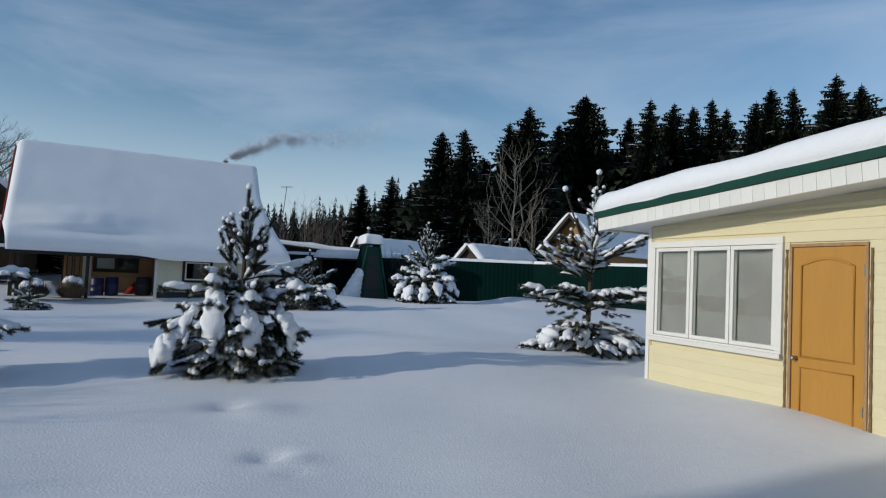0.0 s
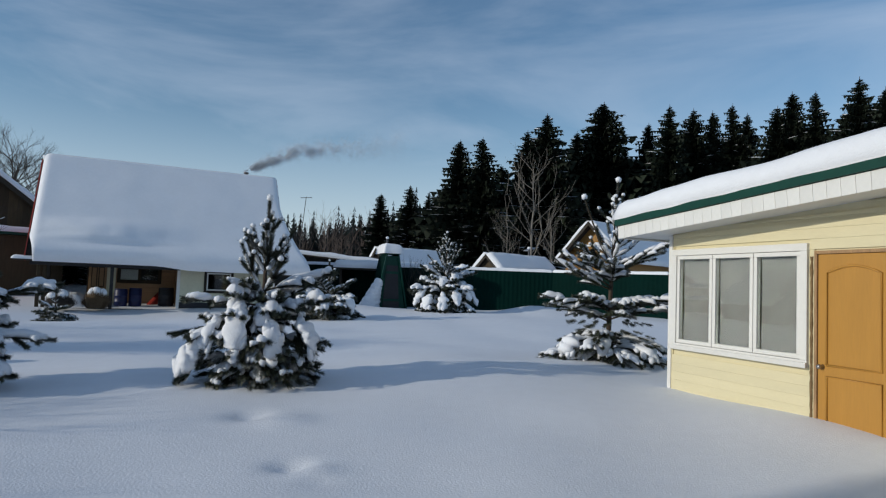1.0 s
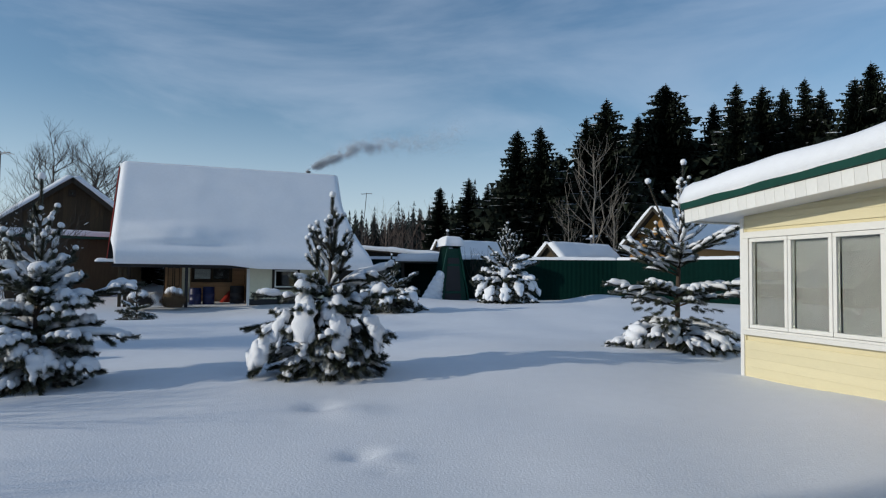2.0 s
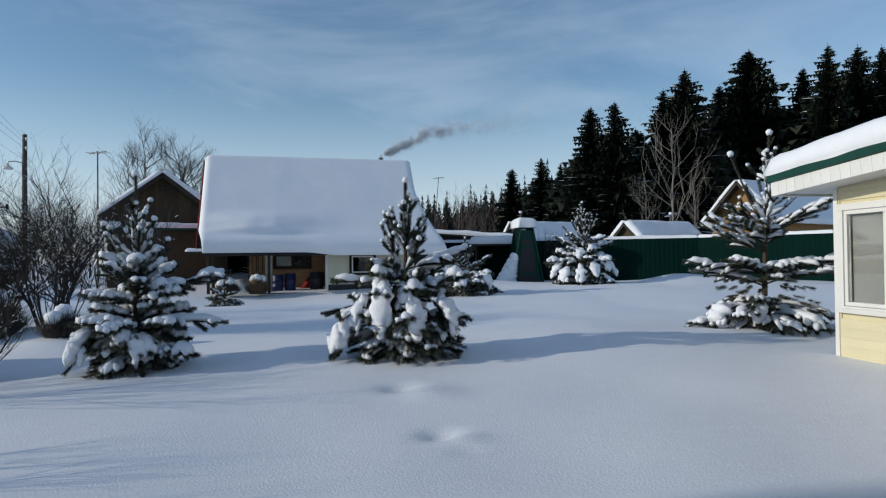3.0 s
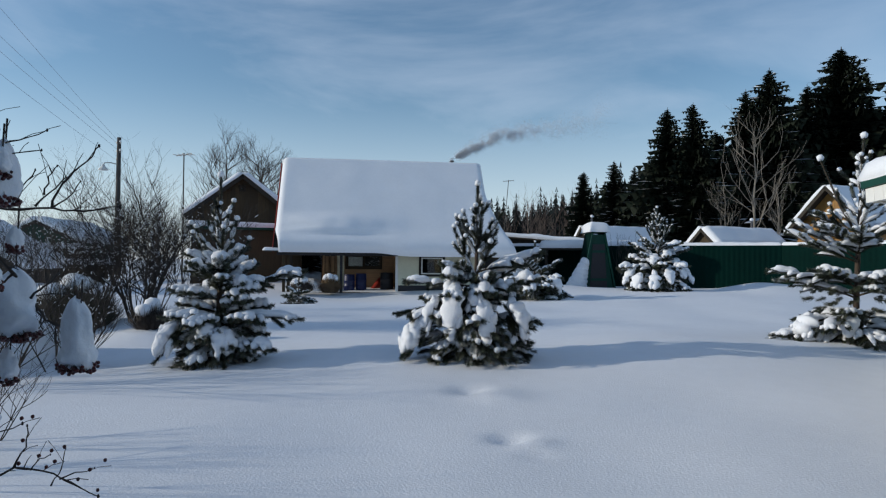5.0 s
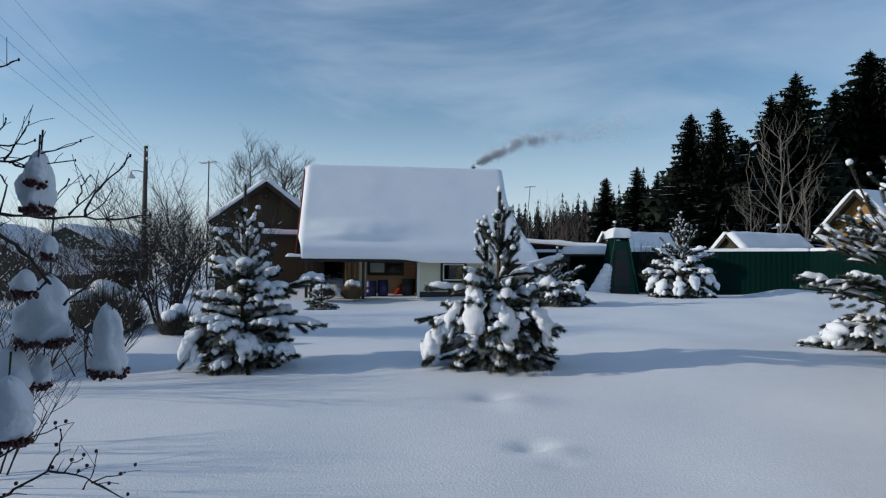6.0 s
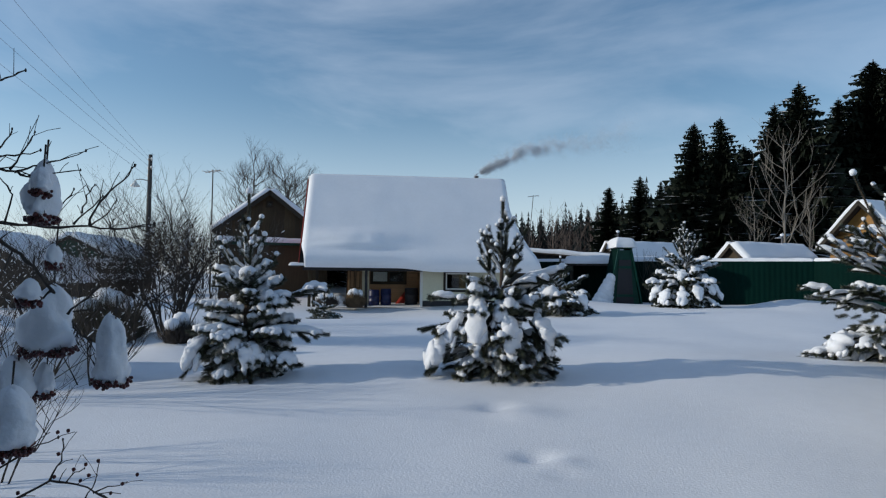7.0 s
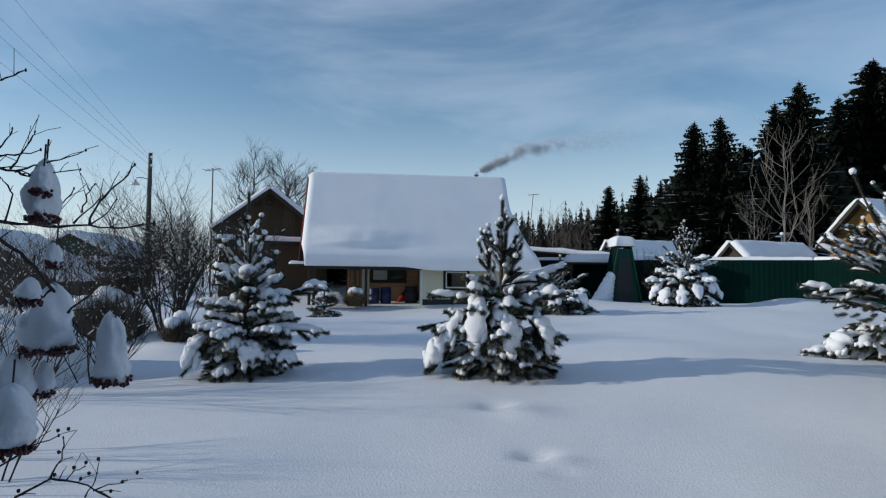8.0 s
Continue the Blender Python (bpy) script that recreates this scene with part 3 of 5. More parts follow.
# things in and before the porch
def barrel(name, m, r, h, mat, label, group=""):
    ob = thing(name, m, label, "barrel", group)
    rings = [(0.0, 0.92), (0.02, 1.0), (0.3, 1.0), (0.32, 1.05), (0.35, 1.05), (0.37, 1.0), (0.63, 1.0), (0.65, 1.05), (0.68, 1.05), (0.7, 1.0), (0.97, 1.0), (1.0, 0.93)]
    v, f = tube([Vector((0, 0, h * a)) for a, _ in rings], [r * b for _, b in rings], 20)
    part("body", raw("body", v, f, mat, True), mat, ob)
    v, f = tube([Vector((0, 0, h)), Vector((0, 0, h + 0.03)), Vector((0, 0, h + 0.035))], [r * 0.98, r * 0.98, r * 0.8], 20)
    part("lid", raw("lid", v, f, mat, True), mat, ob)
    return ob


barrel("barrel", HOUSE @ pose(2.88, -1.2, 0.28), 0.22, 0.66, BLUE, "dark blue plastic barrel on the porch floor", "porch barrels")
barrel("barrel", HOUSE @ pose(3.36, -1.15, 0.28), 0.22, 0.70, BLUE, "dark blue plastic barrel on the porch floor", "porch barrels")
barrel("barrel", HOUSE @ pose(4.42, -1.0, 0.28), 0.27, 0.74, BLACK, "black barrel in the corner of the porch", "porch barrels")


def build_sledge():
    ob = thing("plastic_sledge", HOUSE @ pose(3.95, -0.72, 0.28, -28, 38, 0), "red plastic sledge leaning on the porch wall", "sledge")
    v, f = [], []
    for j in range(9):
        for i in range(7):
            u, w = i / 6 - 0.5, j / 8
            v.append((u * 0.42 * (1 - 0.25 * w ** 3), 0.14 * (2 * u) ** 4 * 1.0 - 0.03, w * 0.95))
    n = len(v)
    v += [(x, y - 0.015, z) for x, y, z in v]
    for j in range(8):
        for i in range(6):
            a = j * 7 + i
            f += [(a, a + 1, a + 8, a + 7), (n + a + 7, n + a + 8, n + a + 1, n + a)]
    part("body", raw("body", v, f, RED, True), RED, ob)
    pts = [Vector((0, 0, 0.95)), Vector((0.05, -0.03, 1.02)), Vector((0.0, -0.03, 1.06)), Vector((-0.06, -0.02, 1.0)), Vector((0, 0, 0.93))]
    v, f = tube(pts, [0.006] * 5, 5)
    part("rope", raw("rope", v, f, BLACK, True), BLACK, ob)


build_sledge()

# ---- neighbouring buildings, fence ----
def gable_shed(name, m, width, depth, wall_h, ridge_h, wall_mat, label, snow=0.28, over=0.35, board=0.18, window=None, pipe=None, gable_mat=None, trim_mat=None, logs=False, category="shed"):
    """A shed whose gable faces -y: x across, y back. Boards on the gable, two roof slopes with snow."""
    ob = thing(name, m, label, category)
    h = width / 2
    outline = [(-h, -0.6), (h, -0.6), (h, wall_h), (0, ridge_h), (-h, wall_h)]
    body = part("wall", prism(outline, 0.03, depth), wall_mat, ob)
    gm = gable_mat or wall_mat
    if logs:
        z = -0.3
        while z < wall_h + 0.5:
            half = min(h + 0.15, h - (z - wall_h) * h / (ridge_h - wall_h) - 0.12) if z > wall_h - 0.25 else h + 0.15
            v, f = tube([Vector((-half, 0.0, z)), Vector((half, 0.0, z))], [0.12, 0.12], 8)
            part("log", raw("log", v, f, LOG, True), LOG, body)
            z += 0.23
    x = -h
    while x < h - 0.01:
        x2 = min(x + board, h)
        za = wall_h + (ridge_h - wall_h) * (1 - abs(x) / h)
        zb = wall_h + (ridge_h - wall_h) * (1 - abs(x2) / h)
        low = min(wall_h + 0.5, min(za, zb) - 0.05) if logs else -0.5
        part("board", prism([(x + 0.004, low), (x2 - 0.004, low), (x2 - 0.004, zb - 0.02), (x + 0.004, za - 0.02)], 0.0, 0.028), gm, body)
        x = x2
    pitch = math.atan2(ridge_h - wall_h, h)
    sl = math.hypot(h, ridge_h - wall_h) + over
    for side in (-1, 1):
        r = pose(0, 0, 0, 0, 0, 90 if side > 0 else -90)
        mm = Matrix.Translation((side * (h + over * math.cos(pitch)), -over if side > 0 else depth + over, wall_h - over * math.sin(pitch))) @ r @ pose(0, 0, 0, math.degrees(pitch), 0, 0)
        part("roof_slope", box(0, depth + 2 * over, 0, sl, 0.0, 0.05, m=mm), trim_mat or DARKWOOD, ob)
        snow_part("roof_snow", ob, mm @ pose(-0.04, -0.08, 0.055), depth + 2 * over + 0.08, sl + 0.16, snow, round_at=0.2, lumps=0.05, seed=ridge_h + side, step=0.25)
        ex = box(0, 0.035, -0.02, sl, -0.14, -0.002, m=mm) if side > 0 else box(depth + 2 * over - 0.035, depth + 2 * over, -0.02, sl, -0.14, -0.002, m=mm)
        part("bargeboard", ex, trim_mat or DARKWOOD, ob)
    if logs:
        part("eave_trim", box(-h + 0.35, h - 0.35, -0.20, -0.125, wall_h + 0.48, wall_h + 0.60), WHITE, ob, "snowy trim board under the gable")
    if window:
        wx, wz, ww, wh = window
        window_unit(ob, "window", wx - ww / 2, wx + ww / 2, -0.04, wz - wh / 2, wz + wh / 2, 1, WHITE if logs else DARKWOOD, DARKWOOD, DARKROOM, trim=0.05)
    if pipe:
        px, py, pz = pipe
        v, f = tube([Vector((px, py, wall_h)), Vector((px, py, pz))], [0.06, 0.06], 10)
        p = part("chimney", raw("chimney", v, f, CHIMNEY, True), CHIMNEY, ob)
        v, f = blob((px, py, pz + 0.07), (0.12, 0.12, 0.10), pz)
        part("chimney_snow", raw("chimney_snow", v, f, SNOW, True), SNOW, p)
    return ob


# the dark barn behind the house, with a lean-to before its gable
barn = gable_shed("barn", pose(-18.95, 24.7, 0, 0, 0, 37.7), 4.4, 6.0, 3.75, 5.45, DARKWOOD, "dark weathered wooden barn with a snowy gable roof", snow=0.20, over=0.4, board=0.17, window=(0.0, 4.85, 0.28, 0.28), gable_mat=BROWNWOOD, category="barn")
part("lean_to_wall", box(-2.1, 2.6, -1.6, -0.02, -0.5, 2.85), BROWNWOOD, barn, "brown boarded lean-to")
part("lean_to_roof", box(-2.3, 2.8, -1.9, -0.01, 2.86, 2.98), GREEN, barn, "green-edged lean-to roof")
snow_part("lean_to_snow", barn, pose(-2.32, -1.92, 2.99), 5.1, 1.9, 0.20, round_at=0.15, seed=5.0)

gable_shed("small_shed", pose(1.75, 41.7, 0, 0, 0, -46), 2.0, 5.2, 2.75, 3.65, BROWNWOOD, "small wooden shed under thick snow beyond the fence", snow=0.28, pipe=(0.3, 3.6, 4.25), category="shed")
gable_shed("garden_shed", pose(-5.75, 44.2, 0, 0, 0, -46), 2.0, 5.0, 2.75, 3.95, BROWNWOOD, "wooden garden shed with a snow-laden roof", snow=0.32, pipe=(-0.4, 0.9, 4.7), category="shed")
gable_shed("log_house", pose(8.5, 41.6, 0, 0, 0, -42), 3.8, 8.6, 3.95, 5.95, LOG, "yellow log house with a snowy gable roof behind the fence", snow=0.22, over=0.78, window=(0.3, 3.0, 0.9, 0.9), gable_mat=LOG, trim_mat=DARKWOOD, logs=True, category="house")


def flat_shed(name, m, width, depth, height, label, mat, snow=0.28, open_front=True, drop=0.0, category="shed"):
    """A low shed with a single-pitch roof; its open side faces -y."""
    ob = thing(name, m, label, category)
    bm = bmesh.new()
    add_box(bm, 0, 0.1, 0, depth, -0.6, height - 0.1)
    add_box(bm, width - 0.1, width, 0, depth, -0.6, height - 0.1)
    add_box(bm, 0.1, width - 0.1, depth - 0.1, depth, -0.6, height - 0.1)
    if not open_front:
        add_box(bm, 0.1, width - 0.1, 0, 0.1, -0.6, height - 0.1)
    part("wall", bm, mat, ob)
    tilt = pose(0, 0, 0, 0, math.degrees(math.atan2(drop, width)), 0)
    part("roof", box(-0.25, width + 0.25, -0.35, depth + 0.2, height - 0.1, height, m=tilt), DARKWOOD, ob)
    snow_part("roof_snow", ob, tilt @ pose(-0.3, -0.4, height), width + 0.6, depth + 0.65, snow, round_at=0.25, lumps=0.06, seed=height * 3, step=0.2)
    return ob


flat_shed("woodshed", pose(-5.45, 28.3, 0, 0, 0, 8), 1.75, 2.6, 2.2, "low dark open woodshed under a rounded snow cap", DARKWOOD, snow=0.34)
flat_shed("long_shed", pose(-9.6, 32.6, 0, 0, 0, 10), 5.4, 4.0, 3.0, "long low shed with a wide snow-covered roof", DARKWOOD, snow=0.22, open_front=False, drop=0.45)
flat_shed("lean_shed", pose(-3.5, 31.0, 0, 0, 0, 4), 2.6, 2.4, 2.35, "low shed behind the green fence with snow on its roof", DARKWOOD, snow=0.25, open_front=False)


def build_privy():
    ob = thing("garden_privy", pose(-2.92, 26.7, 0.45, 0, 0, 22), "tapered green garden privy with a dark front and a snow cap", "privy")
    lo, hi, h, d = 0.70, 0.26, 2.3, 1.15
    part("front", prism([(-lo + 0.05, -0.1), (lo - 0.05, -0.1), (hi - 0.03, h - 0.05), (-hi + 0.03, h - 0.05)], 0.06, 0.10), GREEN, ob, "very dark green front")
    part("back", prism([(-lo + 0.05, -0.1), (lo - 0.05, -0.1), (hi - 0.03, h - 0.05), (-hi + 0.03, h - 0.05)], d - 0.06, d), DARKWOOD, ob)
    door = part("door", prism([(-0.36, 0.05), (0.36, 0.05), (0.24, h - 0.45), (-0.24, h - 0.45)], 0.025, 0.055), BLACK, ob)
    part("door_rail", box(-0.27, 0.27, 0.0, 0.024, 1.5, 1.6), GREEN, door)
    part("door_rail", box(-0.33, 0.33, 0.0, 0.024, 0.35, 0.45), GREEN, door)
    lean = math.degrees(math.atan2(lo - hi, h))
    for side in (-1, 1):
        # profiled sheet on each sloping side
        bm = bmesh.new()
        n, prev = 26, None
        for k in range(n + 1):
            y = d * k / n
            o = 0.022 if k % 4 in (1, 2) else 0.0
            a = bm.verts.new((side * (lo + o), y, -0.15))
            b = bm.verts.new((side * (hi + o), y, h + 0.02))
            c = bm.verts.new((side * (lo + o - 0.02), y, -0.15))
            e = bm.verts.new((side * (hi + o - 0.02), y, h + 0.02))
            if prev:
                bm.faces.new((prev[0], a, b, prev[1]))
                bm.faces.new((prev[2], prev[3], e, c))
                bm.faces.new((prev[1], b, e, prev[3]))
            prev = (a, b, c, e)
        bmesh.ops.recalc_face_normals(bm, faces=bm.faces)
        part("side_sheet", bm, FENCE, ob, "green profiled sheet")
        part("edge_trim", box(-0.03, 0.03, -0.02, 0.055, 0, math.hypot(h, lo - hi) + 0.05, m=pose(side * lo, 0, -0.05, 0, -side * lean, 0)), GREEN, ob)
    part("top", box(-hi - 0.05, hi + 0.05, -0.05, d + 0.05, h + 0.02, h + 0.06), GREEN, ob)
    v, f = snow_slab(2 * hi + 0.34, d + 0.3, 0.32, round_at=0.20, lumps=0.05, seed=1.0, step=0.07, sag=0.06)
    part("snow_cap", raw("snow_cap", v, f, SNOW, True), SNOW, ob, "rounded snow cap", m=pose(-hi - 0.17, -0.15, h + 0.14))
    soup = Soup()
    for k in range(7):
        soup.add(*blob((-lo - 0.22 + 0.065 * k, 0.25, -0.05 + 0.19 * k), (0.50 - 0.055 * k, 0.46, 0.34 - 0.02 * k), k * 3.1, 8, 14, 0.12))
    part("snow_drift", soup.mesh("snow_drift", SNOW, True), SNOW, ob, "drift against the side")


build_privy()


def build_fence():
    ob = thing("fence", pose(0, 0, 0), "dark green profiled steel fence with snow along its top", "fence")
    pts = [(-7.4, 29.9), (-2.2, 29.15), (4.05, 28.64), (8.2, 25.6), (14.0, 21.2)]
    wide = 1.15
    n = 24
    verts, faces = [], []
    for back in (0, 1):
        for z in (0.0, 1.95):
            for k in range(n + 1):
                x = wide * k / n
                verts.append((x, (-0.009 if k % 4 in (1, 2) else 0.0) + 0.004 * back, z))
    w = n + 1
    for k in range(n):
        faces.append((k, k + 1, w + k + 1, w + k))
        faces.append((3 * w + k, 3 * w + k + 1, 2 * w + k + 1, 2 * w + k))
        faces.append((w + k, w + k + 1, 3 * w + k + 1, 3 * w + k))
    sheet = raw("panel", verts, faces, FENCE)
    post = mesh_of("post", box(-0.03, 0.03, 0.02, 0.08, -0.3, 2.0, 0.004), STEEL)
    for (ax, ay), (bx, by) in zip(pts, pts[1:]):
        L = math.hypot(bx - ax, by - ay)
        ang = math.degrees(math.atan2(by - ay, bx - ax))
        k = 0
        while k * wide < L - 0.2:
            m = pose(ax, ay, 0.36 + 0.012 * math.sin(k * 2.7 + ax), 0, 0, ang) @ pose(k * wide, 0, 0)
            part("panel", sheet, FENCE, ob, m=m)
            if k % 2 == 0:
                part("post", post, STEEL, ob, m=m)
            k += 1
        v, f = snow_slab(L, 0.16, 0.10, round_at=0.06, lumps=0.03, seed=ax, step=0.08)
        part("snow_ridge", raw("snow_ridge", v, f, SNOW, True), SNOW, ob, m=pose(ax, ay, 2.33, 0, 0, ang) @ pose(0, -0.04, 0))
    return ob


build_fence()

# far gardens on the other side
gable_shed("far_cottage", pose(-22.4, 13.9, 0, 0, 0, 32), 4.4, 3.4, 1.35, 2.75, DARKWOOD, "low dark cottage with a broad snow-covered roof", snow=0.28, category="cottage")
gable_shed("far_house", pose(-35.0, 27.0, 0, 0, 0, 25), 4.5, 6.0, 2.6, 3.7, GREEN, "distant dark green house with a snowy roof", snow=0.3, category="house")
flat_shed("far_shed", pose(-24.6, 17.4, 0, 0, 0, 76), 4.2, 2.2, 1.30, "distant low dark shed under snow", DARKWOOD, snow=0.20, open_front=True)
flat_shed("far_store", pose(-26.4, 20.4, 0, 0, 0, 50), 1.6, 1.6, 2.0, "distant dark store with a snow cap", DARKWOOD, snow=0.2, open_front=False)

# out of view behind: two-storey house added to shade the near snow and rowan
gable_shed("shading_house", pose(-19.0, -15.84, 0, 0, 0, 25.85), 8.0, 9.0, 7.9, 8.7, GREYWALL, "unseen grey two-storey house under snow, added for its shade", snow=0.2, over=0.3, board=2.0, category="house")


# unseen wall added behind the viewpoint to cut the skylight on the rowan
wall_south = new("wall_south", mesh_of("wall_south", box(-4.0, 9.0, -3.0, -2.7, -0.4, 5.6, 0.01), BROWNWOOD))
tagged(wall_south, "unseen brown boarded wall added to keep skylight off the rowan", "wall", kind="structure")


def build_pole():
    ob = thing("utility_pole", pose(-30.7, 28.6, 0.3), "grey wooden utility pole with insulators and a street lamp", "utility pole")
    v, f = tube([Vector((0, 0, 0)), Vector((0, 0, 4)), Vector((0.02, 0, 8.35))], [0.16, 0.14, 0.11], 10)
    part("post", raw("post", v, f, POLE, True), POLE, ob)
    for k, z in enumerate((7.95, 7.45, 7.0)):
        for s in (-1, 1):
            if (k, s) == (2, 1):
                continue
            v, f = tube([Vector((0, 0, z)), Vector((0.22 * s, -0.1 * s, z)), Vector((0.24 * s, -0.11 * s, z + 0.1))], [0.018] * 3, 6)
            hook = part("hook", raw("hook", v, f, STEEL, True), STEEL, ob)
            v, f = tube([Vector((0.24 * s, -0.11 * s, z + 0.06)), Vector((0.24 * s, -0.11 * s, z + 0.1)), Vector((0.24 * s, -0.11 * s, z + 0.18)), Vector((0.24 * s, -0.11 * s, z + 0.21))], [0.05, 0.065, 0.05, 0.02], 10)
            part("insulator", raw("insulator", v, f, WHITE, True), WHITE, hook)
    arm = [Vector((0, 0, 6.75)), Vector((-0.35, -0.25, 6.85)), Vector((-0.62, -0.42, 6.82)), Vector((-0.66, -0.45, 6.7))]
    v, f = tube(arm, [0.03] * 4, 6)
    a = part("lamp_arm", raw("lamp_arm", v, f, STEEL, True), STEEL, ob)
    v, f = tube([Vector((-0.66, -0.45, 6.74)), Vector((-0.66, -0.45, 6.62)), Vector((-0.66, -0.45, 6.46)), Vector((-0.66, -0.45, 6.40))], [0.05, 0.10, 0.26, 0.27], 14)
    part("lamp_shade", raw("lamp_shade", v, f, WHITE, True), WHITE, a, "pale enamel shade")


build_pole()


def build_wires():
    ends = [((-30.5, 28.5, 8.3), (-24.4, 16.0, 12.4)), ((-30.9, 28.7, 8.3), (-24.9, 15.4, 11.9)), ((-30.5, 28.5, 7.8), (-24.9, 15.4, 11.2)), ((-30.9, 28.7, 7.3), (-24.9, 15.4, 10.2))]
    for a, b in ends:
        a, b = Vector(a), Vector(b)
        far = a + (b - a) * 2.4
        pts = [a.lerp(far, k / 16) + Vector((0, 0, -0.5 * math.sin(math.pi * k / 16))) for k in range(17)]
        v, f = tube(pts, [0.008] * 17, 4)
        ob = new("overhead_wire", raw("overhead_wire", v, f, CABLE, True))
        tagged(ob, "thin overhead wire strung from the utility pole", "wire", "overhead wires")


build_wires()


def antenna(x, y, z0, z1, lean, label):
    ob = thing("antenna_mast", pose(x, y, z0), label, "antenna", "antenna masts")
    h = z1 - z0
    v, f = tube([Vector((0, 0, 0)), Vector((lean, 0, h))], [0.045, 0.03], 6)
    part("mast", raw("mast", v, f, POLE), POLE, ob)
    soup = Soup()
    soup.add(*tube([Vector((lean - 0.5, 0, h - 0.12)), Vector((lean + 0.5, 0, h - 0.05))], [0.03, 0.03], 5))
    for k in (-0.45, -0.15, 0.15, 0.45):
        soup.add(*tube([Vector((lean + k, -0.3, h - 0.09)), Vector((lean + k, 0.3, h - 0.09))], [0.018, 0.018], 5))
    part("aerial", soup.mesh("aerial", STEEL), STEEL, ob)


antenna(-24.2, 26.7, 0.3, 7.1, 0.0, "tall thin mast with a crossed aerial beside the barn")
antenna(-15.3, 58.0, 0.5, 9.2, 0.75, "leaning television aerial mast far behind the house")

# ---- trees ----
def shoot_needles(soup, a, b, n, length, rng, width=0.006):
    """A bottle-brush of needles round the shoot a-b."""
    d = (b - a)
    L = d.length
    d = d / max(L, 1e-6)
    s = d.cross(Vector((0, 0, 1)))
    s = s.normalized() if s.length > 1e-3 else Vector((1, 0, 0))
    t = s.cross(d)
    for k in range(n):
        q = rng.random()
        p = a + d * (L * q)
        w = rng.random() * 6.283
        out = s * math.cos(w) + t * math.sin(w)
        ln = length * (0.7 + 0.5 * rng.random())
        tip = p + out * ln * 0.8 + d * ln * 0.75
        side = d.cross(out) * width
        soup.add([p + side, p - side, tip], [(0, 1, 2)])


def sausage(a, b, r, rng, lift=0.6, flat=0.7):
    """A lump of snow lying along a-b."""
    n, sides = 8, 10
    d = b - a
    L = d.length
    d = d / max(L, 1e-6)
    s = d.cross(Vector((0, 0, 1)))
    s = s.normalized() if s.length > 1e-3 else Vector((1, 0, 0))
    t = s.cross(d)
    verts, faces = [], []
    seed = rng.random() * 50
    for i in range(n + 1):
        q = i / n
        prof = max(0.12, math.sin(math.pi * min(max(q * 0.94 + 0.03, 0), 1)) ** 0.5)
        for k in range(sides):
            w = 2 * math.pi * k / sides
            rr = r * prof * (1 + 0.55 * noise.noise(Vector((q * 3 + seed, math.cos(w), math.sin(w)))))
            verts.append(a + d * (L * q) + Vector((0, 0, r * lift)) + s * (math.cos(w) * rr) + t * (math.sin(w) * rr * flat))
    for i in range(n):
        for k in range(sides):
            q = (k + 1) % sides
            faces.append((i * sides + k, i * sides + q, (i + 1) * sides + q, (i + 1) * sides + k))
    faces.append(tuple(range(sides - 1, -1, -1)))
    faces.append(tuple(n * sides + k for k in range(sides)))
    return verts, faces


def bend(a, direction, length, droop, n=5):
    """Points of a limb that starts along direction and sags (or lifts) on the way."""
    pts, p, d = [a], a.copy(), direction.normalized()
    for _ in range(n):
        p = p + d * (length / n)
        pts.append(p.copy())
        d = (d + Vector((0, 0, -droop / n))).normalized()
    return pts


def drape(points, r0, r1, rng, lift=0.5, flat=0.8, sides=10, n=11, blunt=3.0, rough=0.35):
    """Snow lying along a bent bough in one lumpy piece, rounded at both ends."""
    seed = rng.random() * 60
    verts, faces = [], []
    last = len(points) - 1
    for i in range(n + 1):
        q = i / n
        g = min(int(q * last), last - 1)
        p = points[g].lerp(points[g + 1], q * last - g)
        d = (points[g + 1] - points[g]).normalized()
        s = d.cross(Vector((0, 0, 1)))
        s = s.normalized() if s.length > 0.05 else Vector((1, 0, 0))
        t = s.cross(d)
        r = (r0 + (r1 - r0) * q) * max(0.02, 1 - abs(2 * q - 1) ** blunt) ** 0.5
        r *= 1 + rough * noise.noise(Vector((q * 4.5 + seed, seed, 0)))
        for k in range(sides):
            w = 2 * math.pi * k / sides
            rr = r * (1 + 0.30 * noise.noise(Vector((q * 4 + seed, math.cos(w) * 0.9, math.sin(w) * 0.9))))
            verts.append(p + Vector((0, 0, r * lift)) + s * (math.cos(w) * rr) + t * (math.sin(w) * rr * flat))
    for i in range(n):
        for k in range(sides):
            q = (k + 1) % sides
            faces.append((i * sides + k, i * sides + q, (i + 1) * sides + q, (i + 1) * sides + k))
    faces.append(tuple(range(sides - 1, -1, -1)))
    faces.append(tuple(n * sides + k for k in range(sides)))
    return verts, faces


